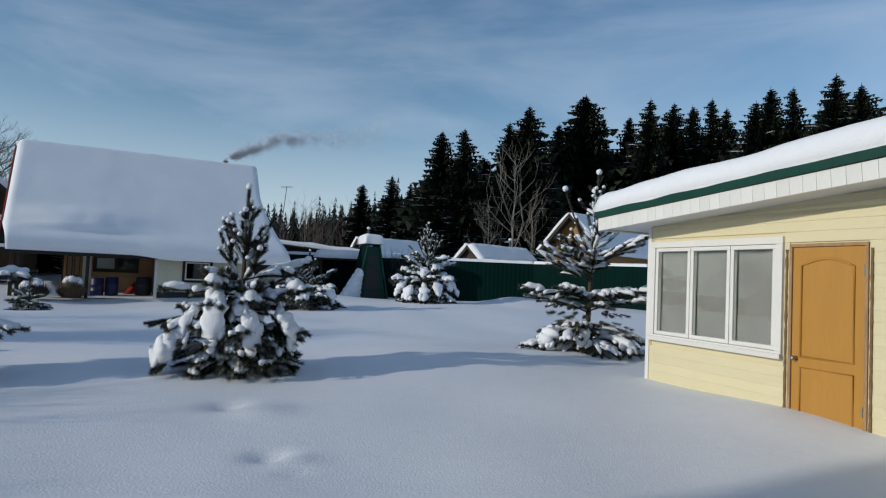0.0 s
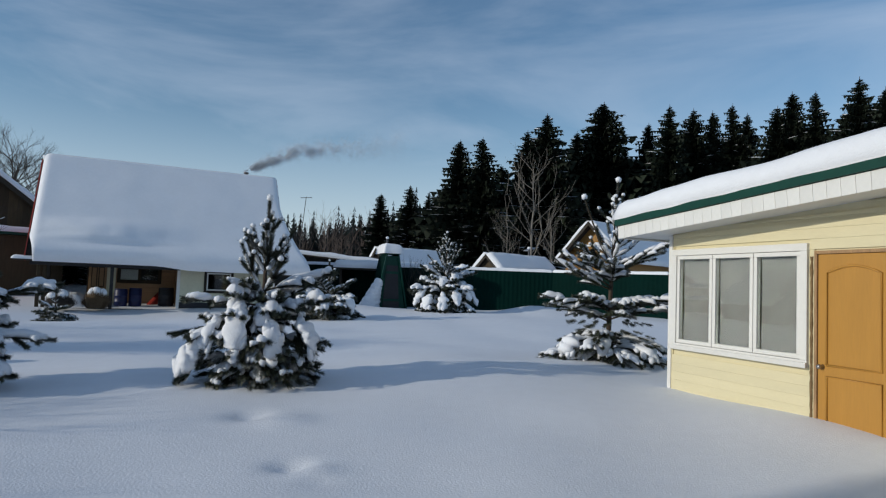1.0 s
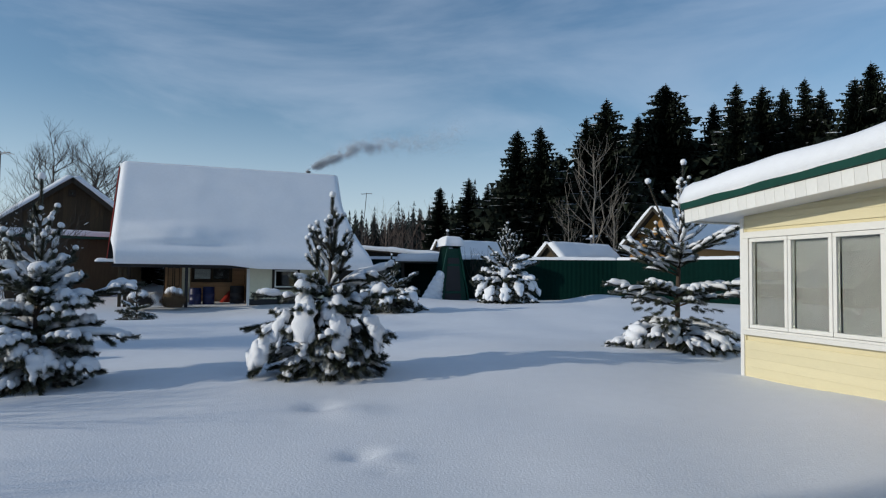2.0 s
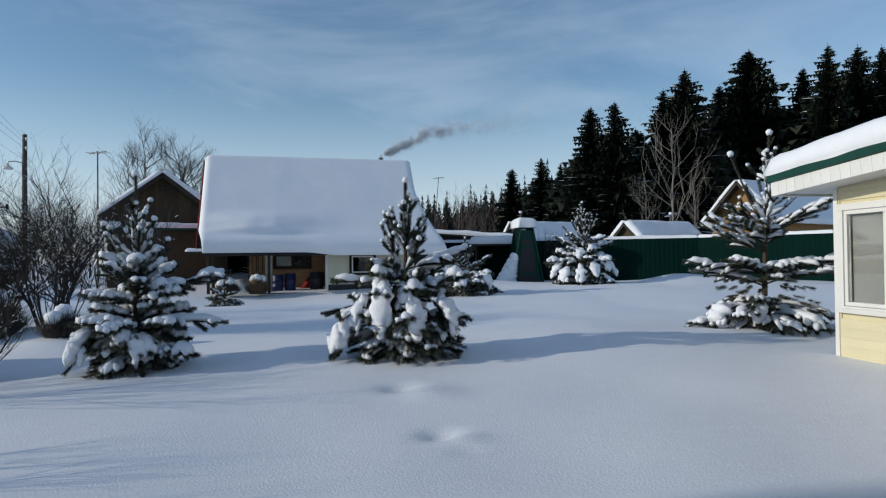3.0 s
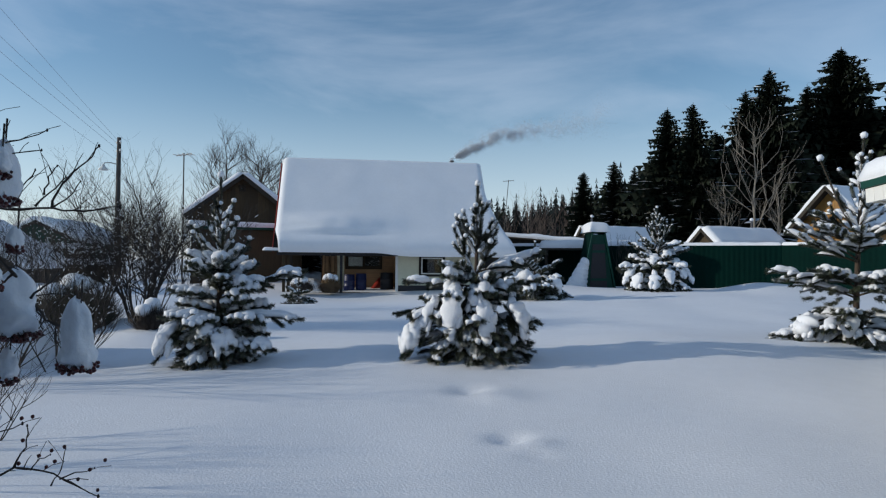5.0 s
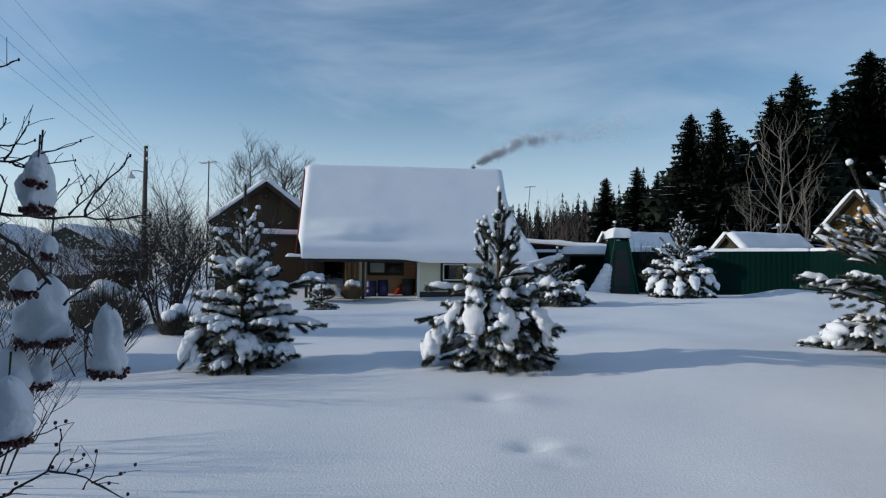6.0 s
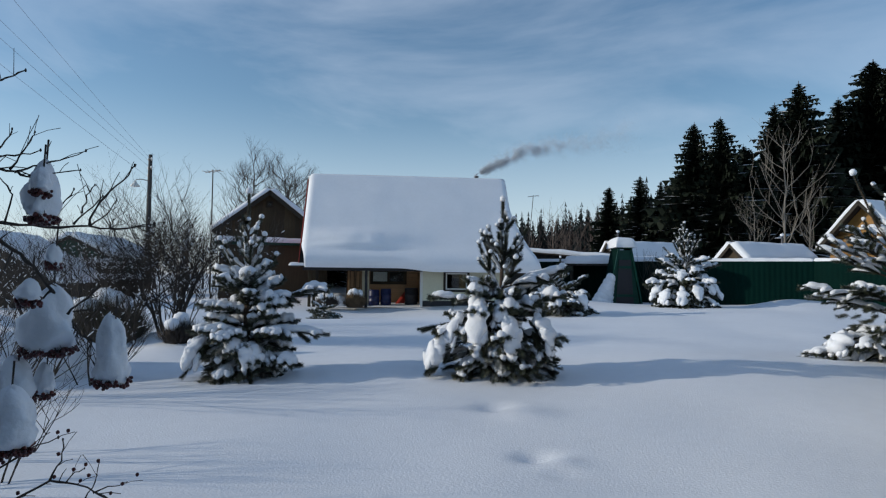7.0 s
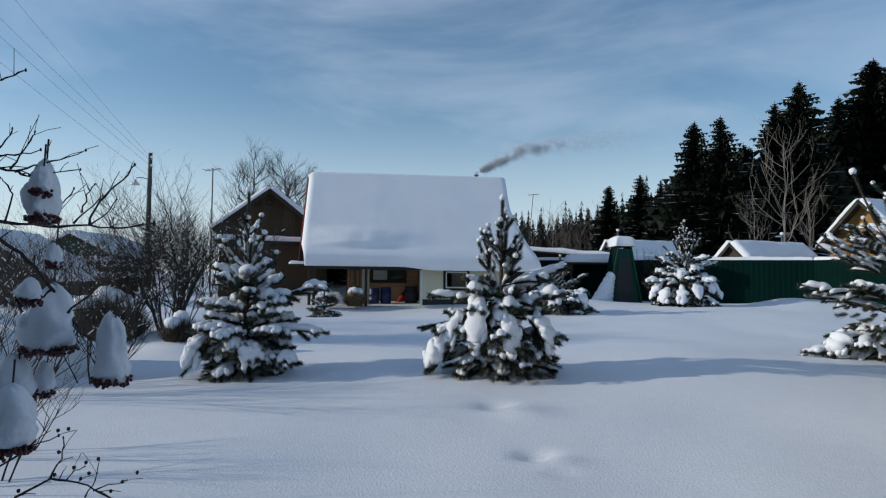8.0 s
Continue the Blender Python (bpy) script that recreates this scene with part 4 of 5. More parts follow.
def young_pine(x, y, height, spread, seed, label, tiers, lean=(0.0, 0.0), snow=1.0, dense=1.0, twin=None, boughs=(), tongues=(), needle=0.055, wide=0.0048, twig_dirs=4, heap_up=1.0):
    """A young pine. tiers: (height share, count, reach share). Tiers under 0.5 bear laden boughs, those above rise as candles.
    boughs: single limbs (height share, azimuth, reach, rise, droop, snow radius). tongues: slipped snow (azimuth, r0, z0, r1, z1, radius)."""
    rng = random.Random(seed)
    ob = thing("pine_tree", pose(x, y, ground_z(x, y) - 0.05), label, "pine tree", "young garden pines")
    k0 = (height / 2.4) ** 0.6

    def on_trunk(z):
        q = max(z, 0) / height
        return Vector((lean[0] * q ** 1.5, lean[1] * q ** 1.5, z))

    def brush(soup, a, b, rate=1.0, length=1.0):
        shoot_needles(soup, a, b, int((b - a).length * 1050 * dense * rate) + 6, needle * length, rng, wide)
    v, f = tube([on_trunk(height * k / 8) for k in range(9)], [0.036 * (1 - k / 8.6) * k0 + 0.009 for k in range(9)], 8)
    part("trunk", raw("trunk", v, f, BARK, True), BARK, ob)
    tops = [(on_trunk(height * 0.60), on_trunk(height))]
    if twin:
        foot = on_trunk(height * 0.52)
        end = foot + Vector(twin)
        mid = foot.lerp(end, 0.4) + Vector((twin[0] * 0.05, 0, -0.03))
        v, f = tube([foot, mid, end], [0.024, 0.018, 0.008], 7)
        part("second_leader", raw("second_leader", v, f, BARK, True), BARK, ob)
        tops.append((mid, end))
    for a, b in tops:
        soup = Soup()
        brush(soup, a, a.lerp(b, 0.5), 0.7, 0.75)
        brush(soup, a.lerp(b, 0.5), b + Vector((0, 0, 0.03)), 1.3, 0.95)
        tagged(part("leader", soup.mesh("leader", NEEDLE), NEEDLE, ob), kind="stuff")
        v, f = blob(b + Vector((0, 0, 0.035)), (0.043 * k0, 0.043 * k0, 0.045 * k0), seed, 8, 12)
        part("tip_snow", raw("tip_snow", v, f, SNOW, True), SNOW, ob)

    def candle(start, az, reach, q):
        """A limb that leaves the stem and turns up into an upright shoot."""
        pts = bend(start, Vector((math.cos(az), math.sin(az), rng.uniform(0.35, 1.3))), reach, -rng.uniform(0.5, 1.7), 6)
        wood, need, cap = Soup(), Soup(), Soup()
        wood.add(*tube(pts, [(0.011 - 0.0012 * k) * k0 for k in range(7)], 5))
        for a, b in zip(pts[1:], pts[2:]):
            brush(need, a, b, 1.3, 1.0)
        for sgn in (-1, 1):
            if rng.random() < 0.75 - 0.5 * q:
                d = (pts[4] - pts[2]).normalized() + Vector((-math.sin(az), math.cos(az), 0)) * sgn * 0.7
                e = pts[3] + d.normalized() * reach * rng.uniform(0.25, 0.42)
                wood.add(*tube([pts[3], e], [0.006, 0.003], 4))
                brush(need, pts[3], e, 1.1, 0.85)
                if rng.random() < 0.8:
                    cap.add(*blob(e + Vector((0, 0, 0.015)), (0.029, 0.029, 0.027), rng.random() * 9, 6, 9))
        if rng.random() < 0.85:
            cap.add(*blob(pts[6] + Vector((0, 0, 0.02)), (0.036, 0.036, 0.034), rng.random() * 9, 7, 10))
        if rng.random() < 0.45 * snow:
            cap.add(*drape(pts[3:6], 0.034 * k0, 0.026 * k0, rng, 0.6, 0.8, 8, 8))
        if rng.random() < 0.8 * snow:
            cap.add(*drape(pts[0:4], 0.022 * k0, 0.036 * k0 * rng.uniform(0.8, 1.4), rng, 0.8))
        br = part("branch", wood.mesh("branch", SHOOT, True), SHOOT, ob)
        tagged(part("needles", need.mesh("needles", NEEDLE), NEEDLE, br), kind="stuff")
        if cap.v:
            tagged(part("snow", cap.mesh("snow", SNOW, True), SNOW, br), kind="stuff")

    def bough(start, az, reach, rise, droop, load):
        """A laden limb with side shoots; the snow lies along it and along its fingers."""
        pts = bend(start, Vector((math.cos(az), math.sin(az), rise)), reach, droop, 6)
        for p in pts:
            p.z = max(p.z, 0.05 + 0.03 * rng.random())
        wood, need, cap = Soup(), Soup(), Soup()
        wood.add(*tube(pts, [(0.015 - 0.0018 * k) * k0 for k in range(7)], 5))
        for a, b in zip(pts[1:], pts[2:]):
            brush(need, a, b, 1.1)
        brush(need, pts[6], pts[6] + (pts[6] - pts[5]) * 0.4, 1.2)
        for k in range(1, 6):
            along = (pts[k + 1] - pts[k]).normalized()
            across = along.cross(Vector((0, 0, 1))).normalized()
            for sgn in (-1, 1):
                if rng.random() < 0.12:
                    continue
                ln = reach * (0.44 - 0.045 * k) * rng.uniform(0.65, 1.2)
                dd = (along * rng.uniform(0.7, 1.1) + across * sgn * rng.uniform(0.5, 0.85) + Vector((0, 0, rng.uniform(-0.30, 0.08) + 0.25 * rise))).normalized()
                sub = bend(pts[k], dd, ln, 0.35 * load, 3)
                for p in sub:
                    p.z = max(p.z, 0.05)
                wood.add(*tube(sub, [0.0065 * k0, 0.005, 0.004, 0.002], 4))
                brush(need, sub[0].lerp(sub[1], 0.3), sub[2], 1.0)
                brush(need, sub[2], sub[3] + dd * 0.03, 1.2)
                if rng.random() < 0.55 + 0.40 * load:
                    cap.add(*drape(sub, 0.022 * k0, (0.026 + 0.032 * load * rng.uniform(0.5, 1.3)) * k0 * heap_up, rng, 0.85, 0.75, 8, 7))
        if load > 0.05:
            r = (0.028 + 0.046 * load * rng.uniform(0.6, 1.3)) * k0 * heap_up
            if rng.random() < 0.6:
                cap.add(*drape(pts[1:7], r * 0.6, r, rng, 0.75))
            else:
                cap.add(*drape(pts[1:4], r * 0.6, r * 0.9, rng, 0.75))
                cap.add(*drape(pts[4:7], r * 0.9, r, rng, 0.7, n=8))
        br = part("branch", wood.mesh("branch", SHOOT, True), SHOOT, ob)
        tagged(part("needles", need.mesh("needles", NEEDLE), NEEDLE, br), kind="stuff")
        if cap.v:
            tagged(part("snow", cap.mesh("snow", SNOW, True), SNOW, br), kind="stuff")

    for h, count, far in tiers:
        off = rng.random() * 6.283
        for c in range(count):
            az = off + 6.283 * (c + rng.uniform(-0.3, 0.3)) / count
            hh = h + rng.uniform(-0.04, 0.04)
            reach = spread * far * rng.uniform(0.78, 1.15)
            if h >= 0.5:
                candle(on_trunk(height * hh), az, reach, h)
            else:
                load = min(1.0, snow * rng.uniform(0.45, 1.0))
                bough(on_trunk(height * hh), az, reach, 0.10 + 1.2 * max(0.0, h - 0.12) + rng.uniform(-0.12, 0.28), max(0.05, 0.75 - 1.5 * h) * (0.6 + 0.7 * load), load)
    for h, az, reach, rise, droop, load in boughs:
        bough(on_trunk(height * h), radians(az), reach, rise, droop, load)
    # snow that slid outwards and hangs over the bent lower limbs
    for az, r0, z0, r1, z1, rad in tongues:
        d = Vector((math.cos(radians(az)), math.sin(radians(az)), 0))
        side = Vector((-d.y, d.x, 0))
        a, b = d * r0 + Vector((0, 0, z0)), d * r1 + Vector((0, 0, z1))
        bow = a.lerp(b, 0.45) + d * 0.10 + Vector((0, 0, 0.06))
        lump, rim = Soup(), Soup()
        arc = [a * (1 - q) ** 2 + bow * (2 * q * (1 - q)) + b * q ** 2 for q in (g / 8 for g in range(9))]
        lump.add(*drape(arc, rad * 1.0, rad * 1.1, rng, 0.1, 0.6, 16, 18, 1.9, 0.55))
        for g in range(3):
            c = arc[rng.randrange(1, 7)] + side * rng.uniform(-0.8, 0.8) * rad
            lump.add(*blob(c, (rad * 0.6, rad * 0.6, rad * rng.uniform(0.6, 1.0)), rng.random() * 20, 9, 13, 0.5))
        for g in range(4):
            c = a.lerp(b, rng.uniform(0.3, 0.8)) + side * rng.uniform(-0.9, 0.9) * rad
            e = c + d * rng.uniform(0.02, 0.08) + side * rng.uniform(-0.05, 0.05) + Vector((0, 0, -rng.uniform(0.10, 0.22)))
            e.z = max(e.z, 0.06)
            lump.add(*drape([c, e], rad * 0.35, rad * rng.uniform(0.3, 0.5), rng, 0.0, 0.8, 9, 7))
        for g in range(9):
            c = a.lerp(b, rng.random()) + side * rng.uniform(-1.1, 1.1) * rad - d * 0.06
            e = c + d * 0.13 + side * rng.uniform(-0.1, 0.1) + Vector((0, 0, -rng.uniform(0.06, 0.2)))
            e.z = max(e.z, 0.04)
            brush(rim, c, e, 1.2)
        br = tagged(part("bent_shoot", rim.mesh("bent_shoot", NEEDLE), NEEDLE, ob), kind="stuff")
        part("snow_tongue", lump.mesh("snow_tongue", SNOW, True), SNOW, br)
    # dark sagging inner twigs near the stem
    core = Soup()
    for k in range(int(150 * twig_dirs / 4)):
        w, rr, zz = rng.random() * 6.283, spread * 0.72 * rng.random() ** 0.6, height * 0.30 * rng.random()
        p = Vector((math.cos(w) * rr, math.sin(w) * rr, zz * (1.1 - rr / spread * 0.6) + 0.03))
        brush(core, p, p + Vector((math.cos(w) * 0.16, math.sin(w) * 0.16, -0.04)), 0.5, 1.2)
    tagged(part("inner_needles", core.mesh("inner_needles", NEEDLE), NEEDLE, ob), kind="stuff")
    return ob


young_pine(-2.46, 7.88, 2.27, 0.90, 11, "young garden pine with snow lying heavily on its lower branches",
           [(0.05, 9, 0.72), (0.12, 9, 0.82), (0.20, 8, 0.84), (0.29, 6, 0.74), (0.40, 5, 0.66), (0.50, 5, 0.78), (0.56, 4, 0.66), (0.63, 4, 0.54), (0.71, 4, 0.42), (0.80, 3, 0.28)],
           lean=(0.02, 0.0), snow=0.85, dense=1.15, heap_up=1.2,
           boughs=[(0.50, 12, 0.86, 0.35, 0.1, 1.0), (0.38, 350, 0.85, 0.30, 0.15, 1.0), (0.42, 205, 0.88, 0.10, 0.05, 0.9), (0.37, 199, 1.02, -0.28, -0.1, 0.0), (0.40, 300, 0.55, 0.2, 0.5, 1.0), (0.44, 245, 0.6, 0.3, 0.3, 1.0), (0.45, 60, 0.7, 0.4, 0.2, 0.9)],
           tongues=[(254, 0.42, 1.00, 0.60, 0.34, 0.135), (300, 0.45, 0.82, 0.62, 0.26, 0.105), (287, 0.30, 0.95, 0.46, 0.66, 0.085), (214, 0.62, 0.56, 0.95, 0.10, 0.17), (338, 0.52, 0.78, 0.80, 0.46, 0.11), (225, 0.55, 0.80, 0.72, 0.40, 0.09), (90, 0.5, 0.8, 0.7, 0.3, 0.12)])
young_pine(-5.62, 6.78, 2.44, 0.69, 23, "young snow-laden garden pine beside bare shrubs",
           [(0.05, 9, 0.82), (0.12, 9, 0.92), (0.20, 8, 0.95), (0.27, 7, 0.90), (0.34, 6, 0.84), (0.41, 6, 0.74), (0.48, 5, 0.64), (0.52, 5, 0.94), (0.59, 4, 0.78), (0.67, 4, 0.58), (0.77, 3, 0.40)],
           snow=1.7, dense=0.95, heap_up=1.22, boughs=[(0.26, 8, 1.10, 0.02, 0.1, 0.5), (0.40, 22, 1.08, 0.22, 0.0, 1.0), (0.14, 350, 0.95, 0.0, 0.2, 0.6)],
           tongues=[(238, 0.5, 0.55, 0.78, 0.16, 0.12), (310, 0.4, 0.5, 0.6, 0.2, 0.09)])
young_pine(2.62, 11.45, 3.2, 1.12, 37, "taller garden pine with spread snowy branches beside the outbuilding",
           [(0.04, 11, 0.98), (0.10, 9, 0.90), (0.26, 7, 0.92), (0.30, 4, 0.80), (0.45, 7, 0.98), (0.49, 3, 0.78), (0.56, 4, 0.72), (0.66, 4, 0.58), (0.76, 3, 0.46), (0.86, 3, 0.28)],
           lean=(0.1, -0.1), snow=1.0, dense=0.85, twin=(-0.52, 0.0, 1.22), boughs=[(0.40, 190, 1.15, 0.35, -0.3, 0.7), (0.30, 185, 1.2, 0.15, 0.0, 0.9), (0.33, 355, 1.25, 0.05, -0.1, 1.0), (0.05, 200, 1.25, 0.0, 0.05, 1.0)],
           tongues=[(215, 0.75, 0.42, 1.05, 0.18, 0.14), (250, 0.5, 0.50, 0.72, 0.16, 0.12)], twig_dirs=2)
young_pine(-0.62, 24.8, 3.1, 1.35, 41, "snow-clad pine standing before the green fence",
           [(0.05, 8, 0.80), (0.13, 7, 0.92), (0.23, 6, 0.90), (0.34, 6, 0.80), (0.44, 6, 0.72), (0.52, 6, 0.76), (0.60, 5, 0.60), (0.69, 5, 0.48), (0.79, 4, 0.34), (0.88, 3, 0.2)],
           snow=1.5, heap_up=1.5, dense=0.75, wide=0.008, needle=0.075,
           tongues=[(200, 0.7, 1.0, 1.25, 0.25, 0.19), (230, 0.8, 0.7, 1.15, 0.15, 0.18), (268, 0.7, 0.7, 1.15, 0.12, 0.17), (300, 0.7, 0.9, 1.05, 0.3, 0.15), (335, 0.7, 1.1, 1.1, 0.5, 0.17), (355, 0.8, 1.0, 1.25, 0.3, 0.16), (260, 0.45, 1.35, 0.75, 1.05, 0.18), (310, 0.4, 1.5, 0.65, 1.25, 0.15)])
young_pine(-4.1, 19.6, 1.8, 1.15, 53, "low snowy pine behind a larger one",
           [(0.08, 8, 0.85), (0.18, 8, 0.98), (0.30, 8, 0.95), (0.42, 6, 0.80), (0.55, 4, 0.46), (0.72, 3, 0.30)],
           snow=1.4, heap_up=1.4, dense=0.8, wide=0.007, needle=0.07, tongues=[(215, 0.5, 0.9, 0.95, 0.5, 0.2), (270, 0.6, 0.6, 0.95, 0.3, 0.17), (330, 0.6, 0.7, 1.0, 0.4, 0.18)])
young_pine(-10.3, 16.0, 0.85, 0.5, 59, "small snow-covered pine before the porch",
           [(0.08, 7, 0.85), (0.22, 7, 0.9), (0.38, 5, 0.7), (0.6, 3, 0.4)], snow=1.2, dense=0.8, twig_dirs=1)


def spruce_meshes(seed, limbs=430, slim=1.0, frosted=0.12):
    """Trunk, crown and snow of a spruce 1 high: single limbs of uneven length, hanging fronds, dense to the stem."""
    rng = random.Random(seed)
    crown, snow = Soup(), Soup()
    for i in range(limbs):
        q = ((i + rng.random()) / limbs) ** 1.12
        z = 0.03 + 0.955 * q
        az = i * 2.39996 + rng.uniform(-0.5, 0.5)
        clump = noise.noise(Vector((math.cos(az) * 1.2 + seed * 5, math.sin(az) * 1.2, z * 9)))
        ln = (0.195 * slim * (1 - q) ** 0.72 * (0.72 + 0.28 * smooth01(q / 0.2)) + 0.006) * rng.uniform(0.55, 1.18) * (1 + 0.5 * clump)
        d = Vector((math.cos(az), math.sin(az), 0.0))
        s = Vector((-d.y, d.x, 0))
        fall = 0.72 * (1 - q) - 0.30 * q + rng.uniform(-0.16, 0.16)
        pts = [d * (ln * k / 4) + Vector((0, 0, z - ln * fall * (k / 4) * (1.35 - 0.62 * k / 4))) for k in range(5)]
        for k in range(4):
            a, b = pts[k], pts[k + 1]
            wd = (ln * (0.20 - 0.035 * k) + 0.0022) * rng.uniform(0.8, 1.25)
            crown.add([a + s * wd * 0.45, a - s * wd * 0.45, b - s * wd * 0.25, b + s * wd * 0.25], [(0, 1, 2, 3)])
            for sg in (-1, 1):
                for g in range(2):
                    e = a.lerp(b, rng.random())
                    tip = e + s * (sg * wd * rng.uniform(1.0, 2.1)) + d * wd * rng.uniform(0.5, 1.3) + Vector((0, 0, -wd * rng.uniform(0.0, 0.8)))
                    crown.add([e + d * wd * 0.35, e - d * wd * 0.35, tip], [(0, 1, 2)])
                tip = a.lerp(b, 0.6) + Vector((0, 0, -wd * rng.uniform(1.0, 2.2))) + s * sg * wd * 0.4
                crown.add([a + s * sg * wd * 0.3, b + s * sg * wd * 0.2, tip], [(0, 1, 2)])
        if rng.random() < frosted * (2.2 if 0.08 < q < 0.55 else 0.5):
            lift = Vector((0, 0, 0.0028))
            wd = ln * rng.uniform(0.03, 0.07)
            snow.add([pts[2] + s * wd + lift, pts[2] - s * wd + lift, pts[4] - s * wd * 0.6 + lift, pts[4] + s * wd * 0.6 + lift, pts[3] + lift * 2.2], [(0, 1, 4), (1, 2, 4), (2, 3, 4), (3, 0, 4)])
    v, f = tube([Vector((0, 0, -0.05)), Vector((0, 0, 0.5)), Vector((0, 0, 1.0))], [0.012, 0.007, 0.001], 7)
    return raw("trunk", v, f, BARK, True), crown.mesh("crown", SPRUCE), snow.mesh("snow", SNOW)


def spruce(meshes, x, y, height, wide, turn, label):
    z = ground_z(x, y) - 0.2
    ob = thing("spruce_tree", pose(x, y, z, 0, 0, turn) @ Matrix.Diagonal((height * wide, height * wide, height, 1)), label, "spruce tree", "spruces of the wood edge")
    part("trunk", meshes[0], BARK, ob)
    part("crown", meshes[1], SPRUCE, ob)
    tagged(part("snow", meshes[2], SNOW, ob), kind="stuff")


KINDS = [spruce_meshes(s, l, p, fr) for s, l, p, fr in ((1, 620, 1.28, 0.12), (2, 580, 1.22, 0.26), (3, 620, 1.18, 0.18), (4, 580, 1.34, 0.30), (5, 300, 1.1, 1.0))]
# tips of the tall spruces: x, y, z of the top, width
TIPS = [(-0.64, 68.0, 17.3, 0.95), (1.75, 67.0, 17.4, 0.95), (6.9, 71.7, 19.5, 0.9), (9.03, 71.4, 21.4, 1.1), (16.8, 78.2, 24.9, 1.25), (23.3, 81.7, 23.4, 0.85), (23.9, 75.3, 24.0, 0.8),
        (28.4, 80.1, 25.0, 0.9), (30.5, 79.4, 24.6, 0.75), (32.6, 78.5, 25.3, 0.75), (36.1, 82.4, 25.3, 0.8), (34.9, 72.0, 23.2, 0.9), (36.2, 71.4, 24.7, 0.8), (38.2, 70.3, 24.5, 0.8),
        (41.7, 68.3, 25.5, 0.95), (43.6, 67.0, 24.1, 0.9), (-12.1, 92.2, 14.6, 0.95), (-7.7, 89.7, 15.6, 0.95), (-5.2, 92.9, 15.2, 0.8), (-3.6, 89.9, 15.0, 0.8), (3.9, 69.9, 15.1, 0.95),
        (13.2, 76.0, 20.6, 1.0), (20.0, 80.0, 19.8, 1.0), (26.4, 83.0, 21.5, 1.0)]
rng = random.Random(5)
for k, (x, y, top, wide) in enumerate(TIPS):
    spruce(KINDS[k % 4], x, y, top - ground_z(x, y) + 0.2, wide * rng.uniform(1.15, 1.4), rng.random() * 360, "tall dark spruce at the edge of the wood, lightly frosted")
for k in range(46):
    # the wood fills in behind and between them
    u = k / 45
    x = -4 + 62 * u + rng.uniform(-2, 2)
    y = 84 - 14 * u + rng.uniform(0, 12)
    spruce(KINDS[rng.randrange(4)], x, y, 13.5 + 5.5 * u + rng.uniform(-3, 3.0), 1.2, rng.random() * 360, "dark spruce deeper in the wood")
for x, y, h in ((-16.35, 26.4, 2.7), (-17.2, 27.2, 3.6), (-16.2, 27.9, 3.3), (-17.9, 28.2, 4.2)):
    spruce(KINDS[4], x, y, h, 2.0, x * 50, "low snow-dusted spruce behind the open porch")


def far_wood(name, spots, label):
    soup = Soup()
    for x, y, h, r in spots:
        base = Vector((x, y, ground_z(x, y)))
        levels = 15
        for lv in range(levels):
            q = lv / levels
            R = r * (1 - q) ** 0.8 * rng.uniform(0.8, 1.15) + 0.08
            z = h * (0.06 + 0.94 * q)
            n = 13 if q < 0.6 else 8
            for k in range(n):
                az = rng.random() * 6.283
                d, s = Vector((math.cos(az), math.sin(az), 0)), Vector((-math.sin(az), math.cos(az), 0))
                ln = R * rng.uniform(0.7, 1.15)
                a = base + Vector((0, 0, z))
                m = a + d * ln * 0.55 + Vector((0, 0, -ln * 0.30))
                e = a + d * ln + Vector((0, 0, -ln * 0.55))
                soup.add([a + Vector((0, 0, h * 0.05)), m + s * ln * 0.17, e, m - s * ln * 0.17, m + Vector((0, 0, -ln * 0.4))], [(0, 1, 2, 3), (1, 4, 3), (1, 2, 4)])
    ob = new(name, soup.mesh(name, HAZED_SPRUCE))
    tagged(ob, label, "wood", kind="stuff")


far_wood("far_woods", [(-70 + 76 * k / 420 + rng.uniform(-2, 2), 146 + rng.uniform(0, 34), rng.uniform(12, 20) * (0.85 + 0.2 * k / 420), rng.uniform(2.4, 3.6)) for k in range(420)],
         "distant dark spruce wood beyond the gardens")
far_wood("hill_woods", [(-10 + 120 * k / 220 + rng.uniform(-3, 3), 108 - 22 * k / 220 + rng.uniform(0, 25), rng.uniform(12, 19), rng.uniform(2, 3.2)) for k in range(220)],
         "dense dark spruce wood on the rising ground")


# ---- bare trees and shrubs ----
def grow(soup, p, d, length, r, depth, rng, spread=0.55, lift=0.12, sides=4, fork=(2, 3), snow=None):
    n = 3
    pts, q, e = [p], p.copy(), d.normalized()
    for _ in range(n):
        e = (e + Vector((rng.uniform(-1, 1), rng.uniform(-1, 1), rng.uniform(-0.6, 1))) * 0.13 + Vector((0, 0, lift * 0.3))).normalized()
        q = q + e * (length / n)
        pts.append(q.copy())
    soup.add(*tube(pts, [r * (1 - 0.4 * k / n) for k in range(n + 1)], sides if depth > 1 else 3))
    if snow is not None and abs(e.z) < 0.8 and rng.random() < 0.25:
        snow.add(*sausage(pts[1], pts[1].lerp(pts[2], 0.7), r * 0.9 + 0.004, rng, 1.0, 0.8))
    if depth <= 0:
        return
    for k in range(rng.randint(*fork) + (1 if depth > 2 else 0)):
        a = pts[rng.choice((1, 2, 3, 3))]
        w = Vector((rng.uniform(-1, 1), rng.uniform(-1, 1), rng.uniform(-0.3, 0.7)))
        grow(soup, a, (e + w * spread * 1.5 + Vector((0, 0, lift))).normalized(), length * rng.uniform(0.55, 0.8), r * 0.56, depth - 1, rng, spread, lift, sides, fork, snow)


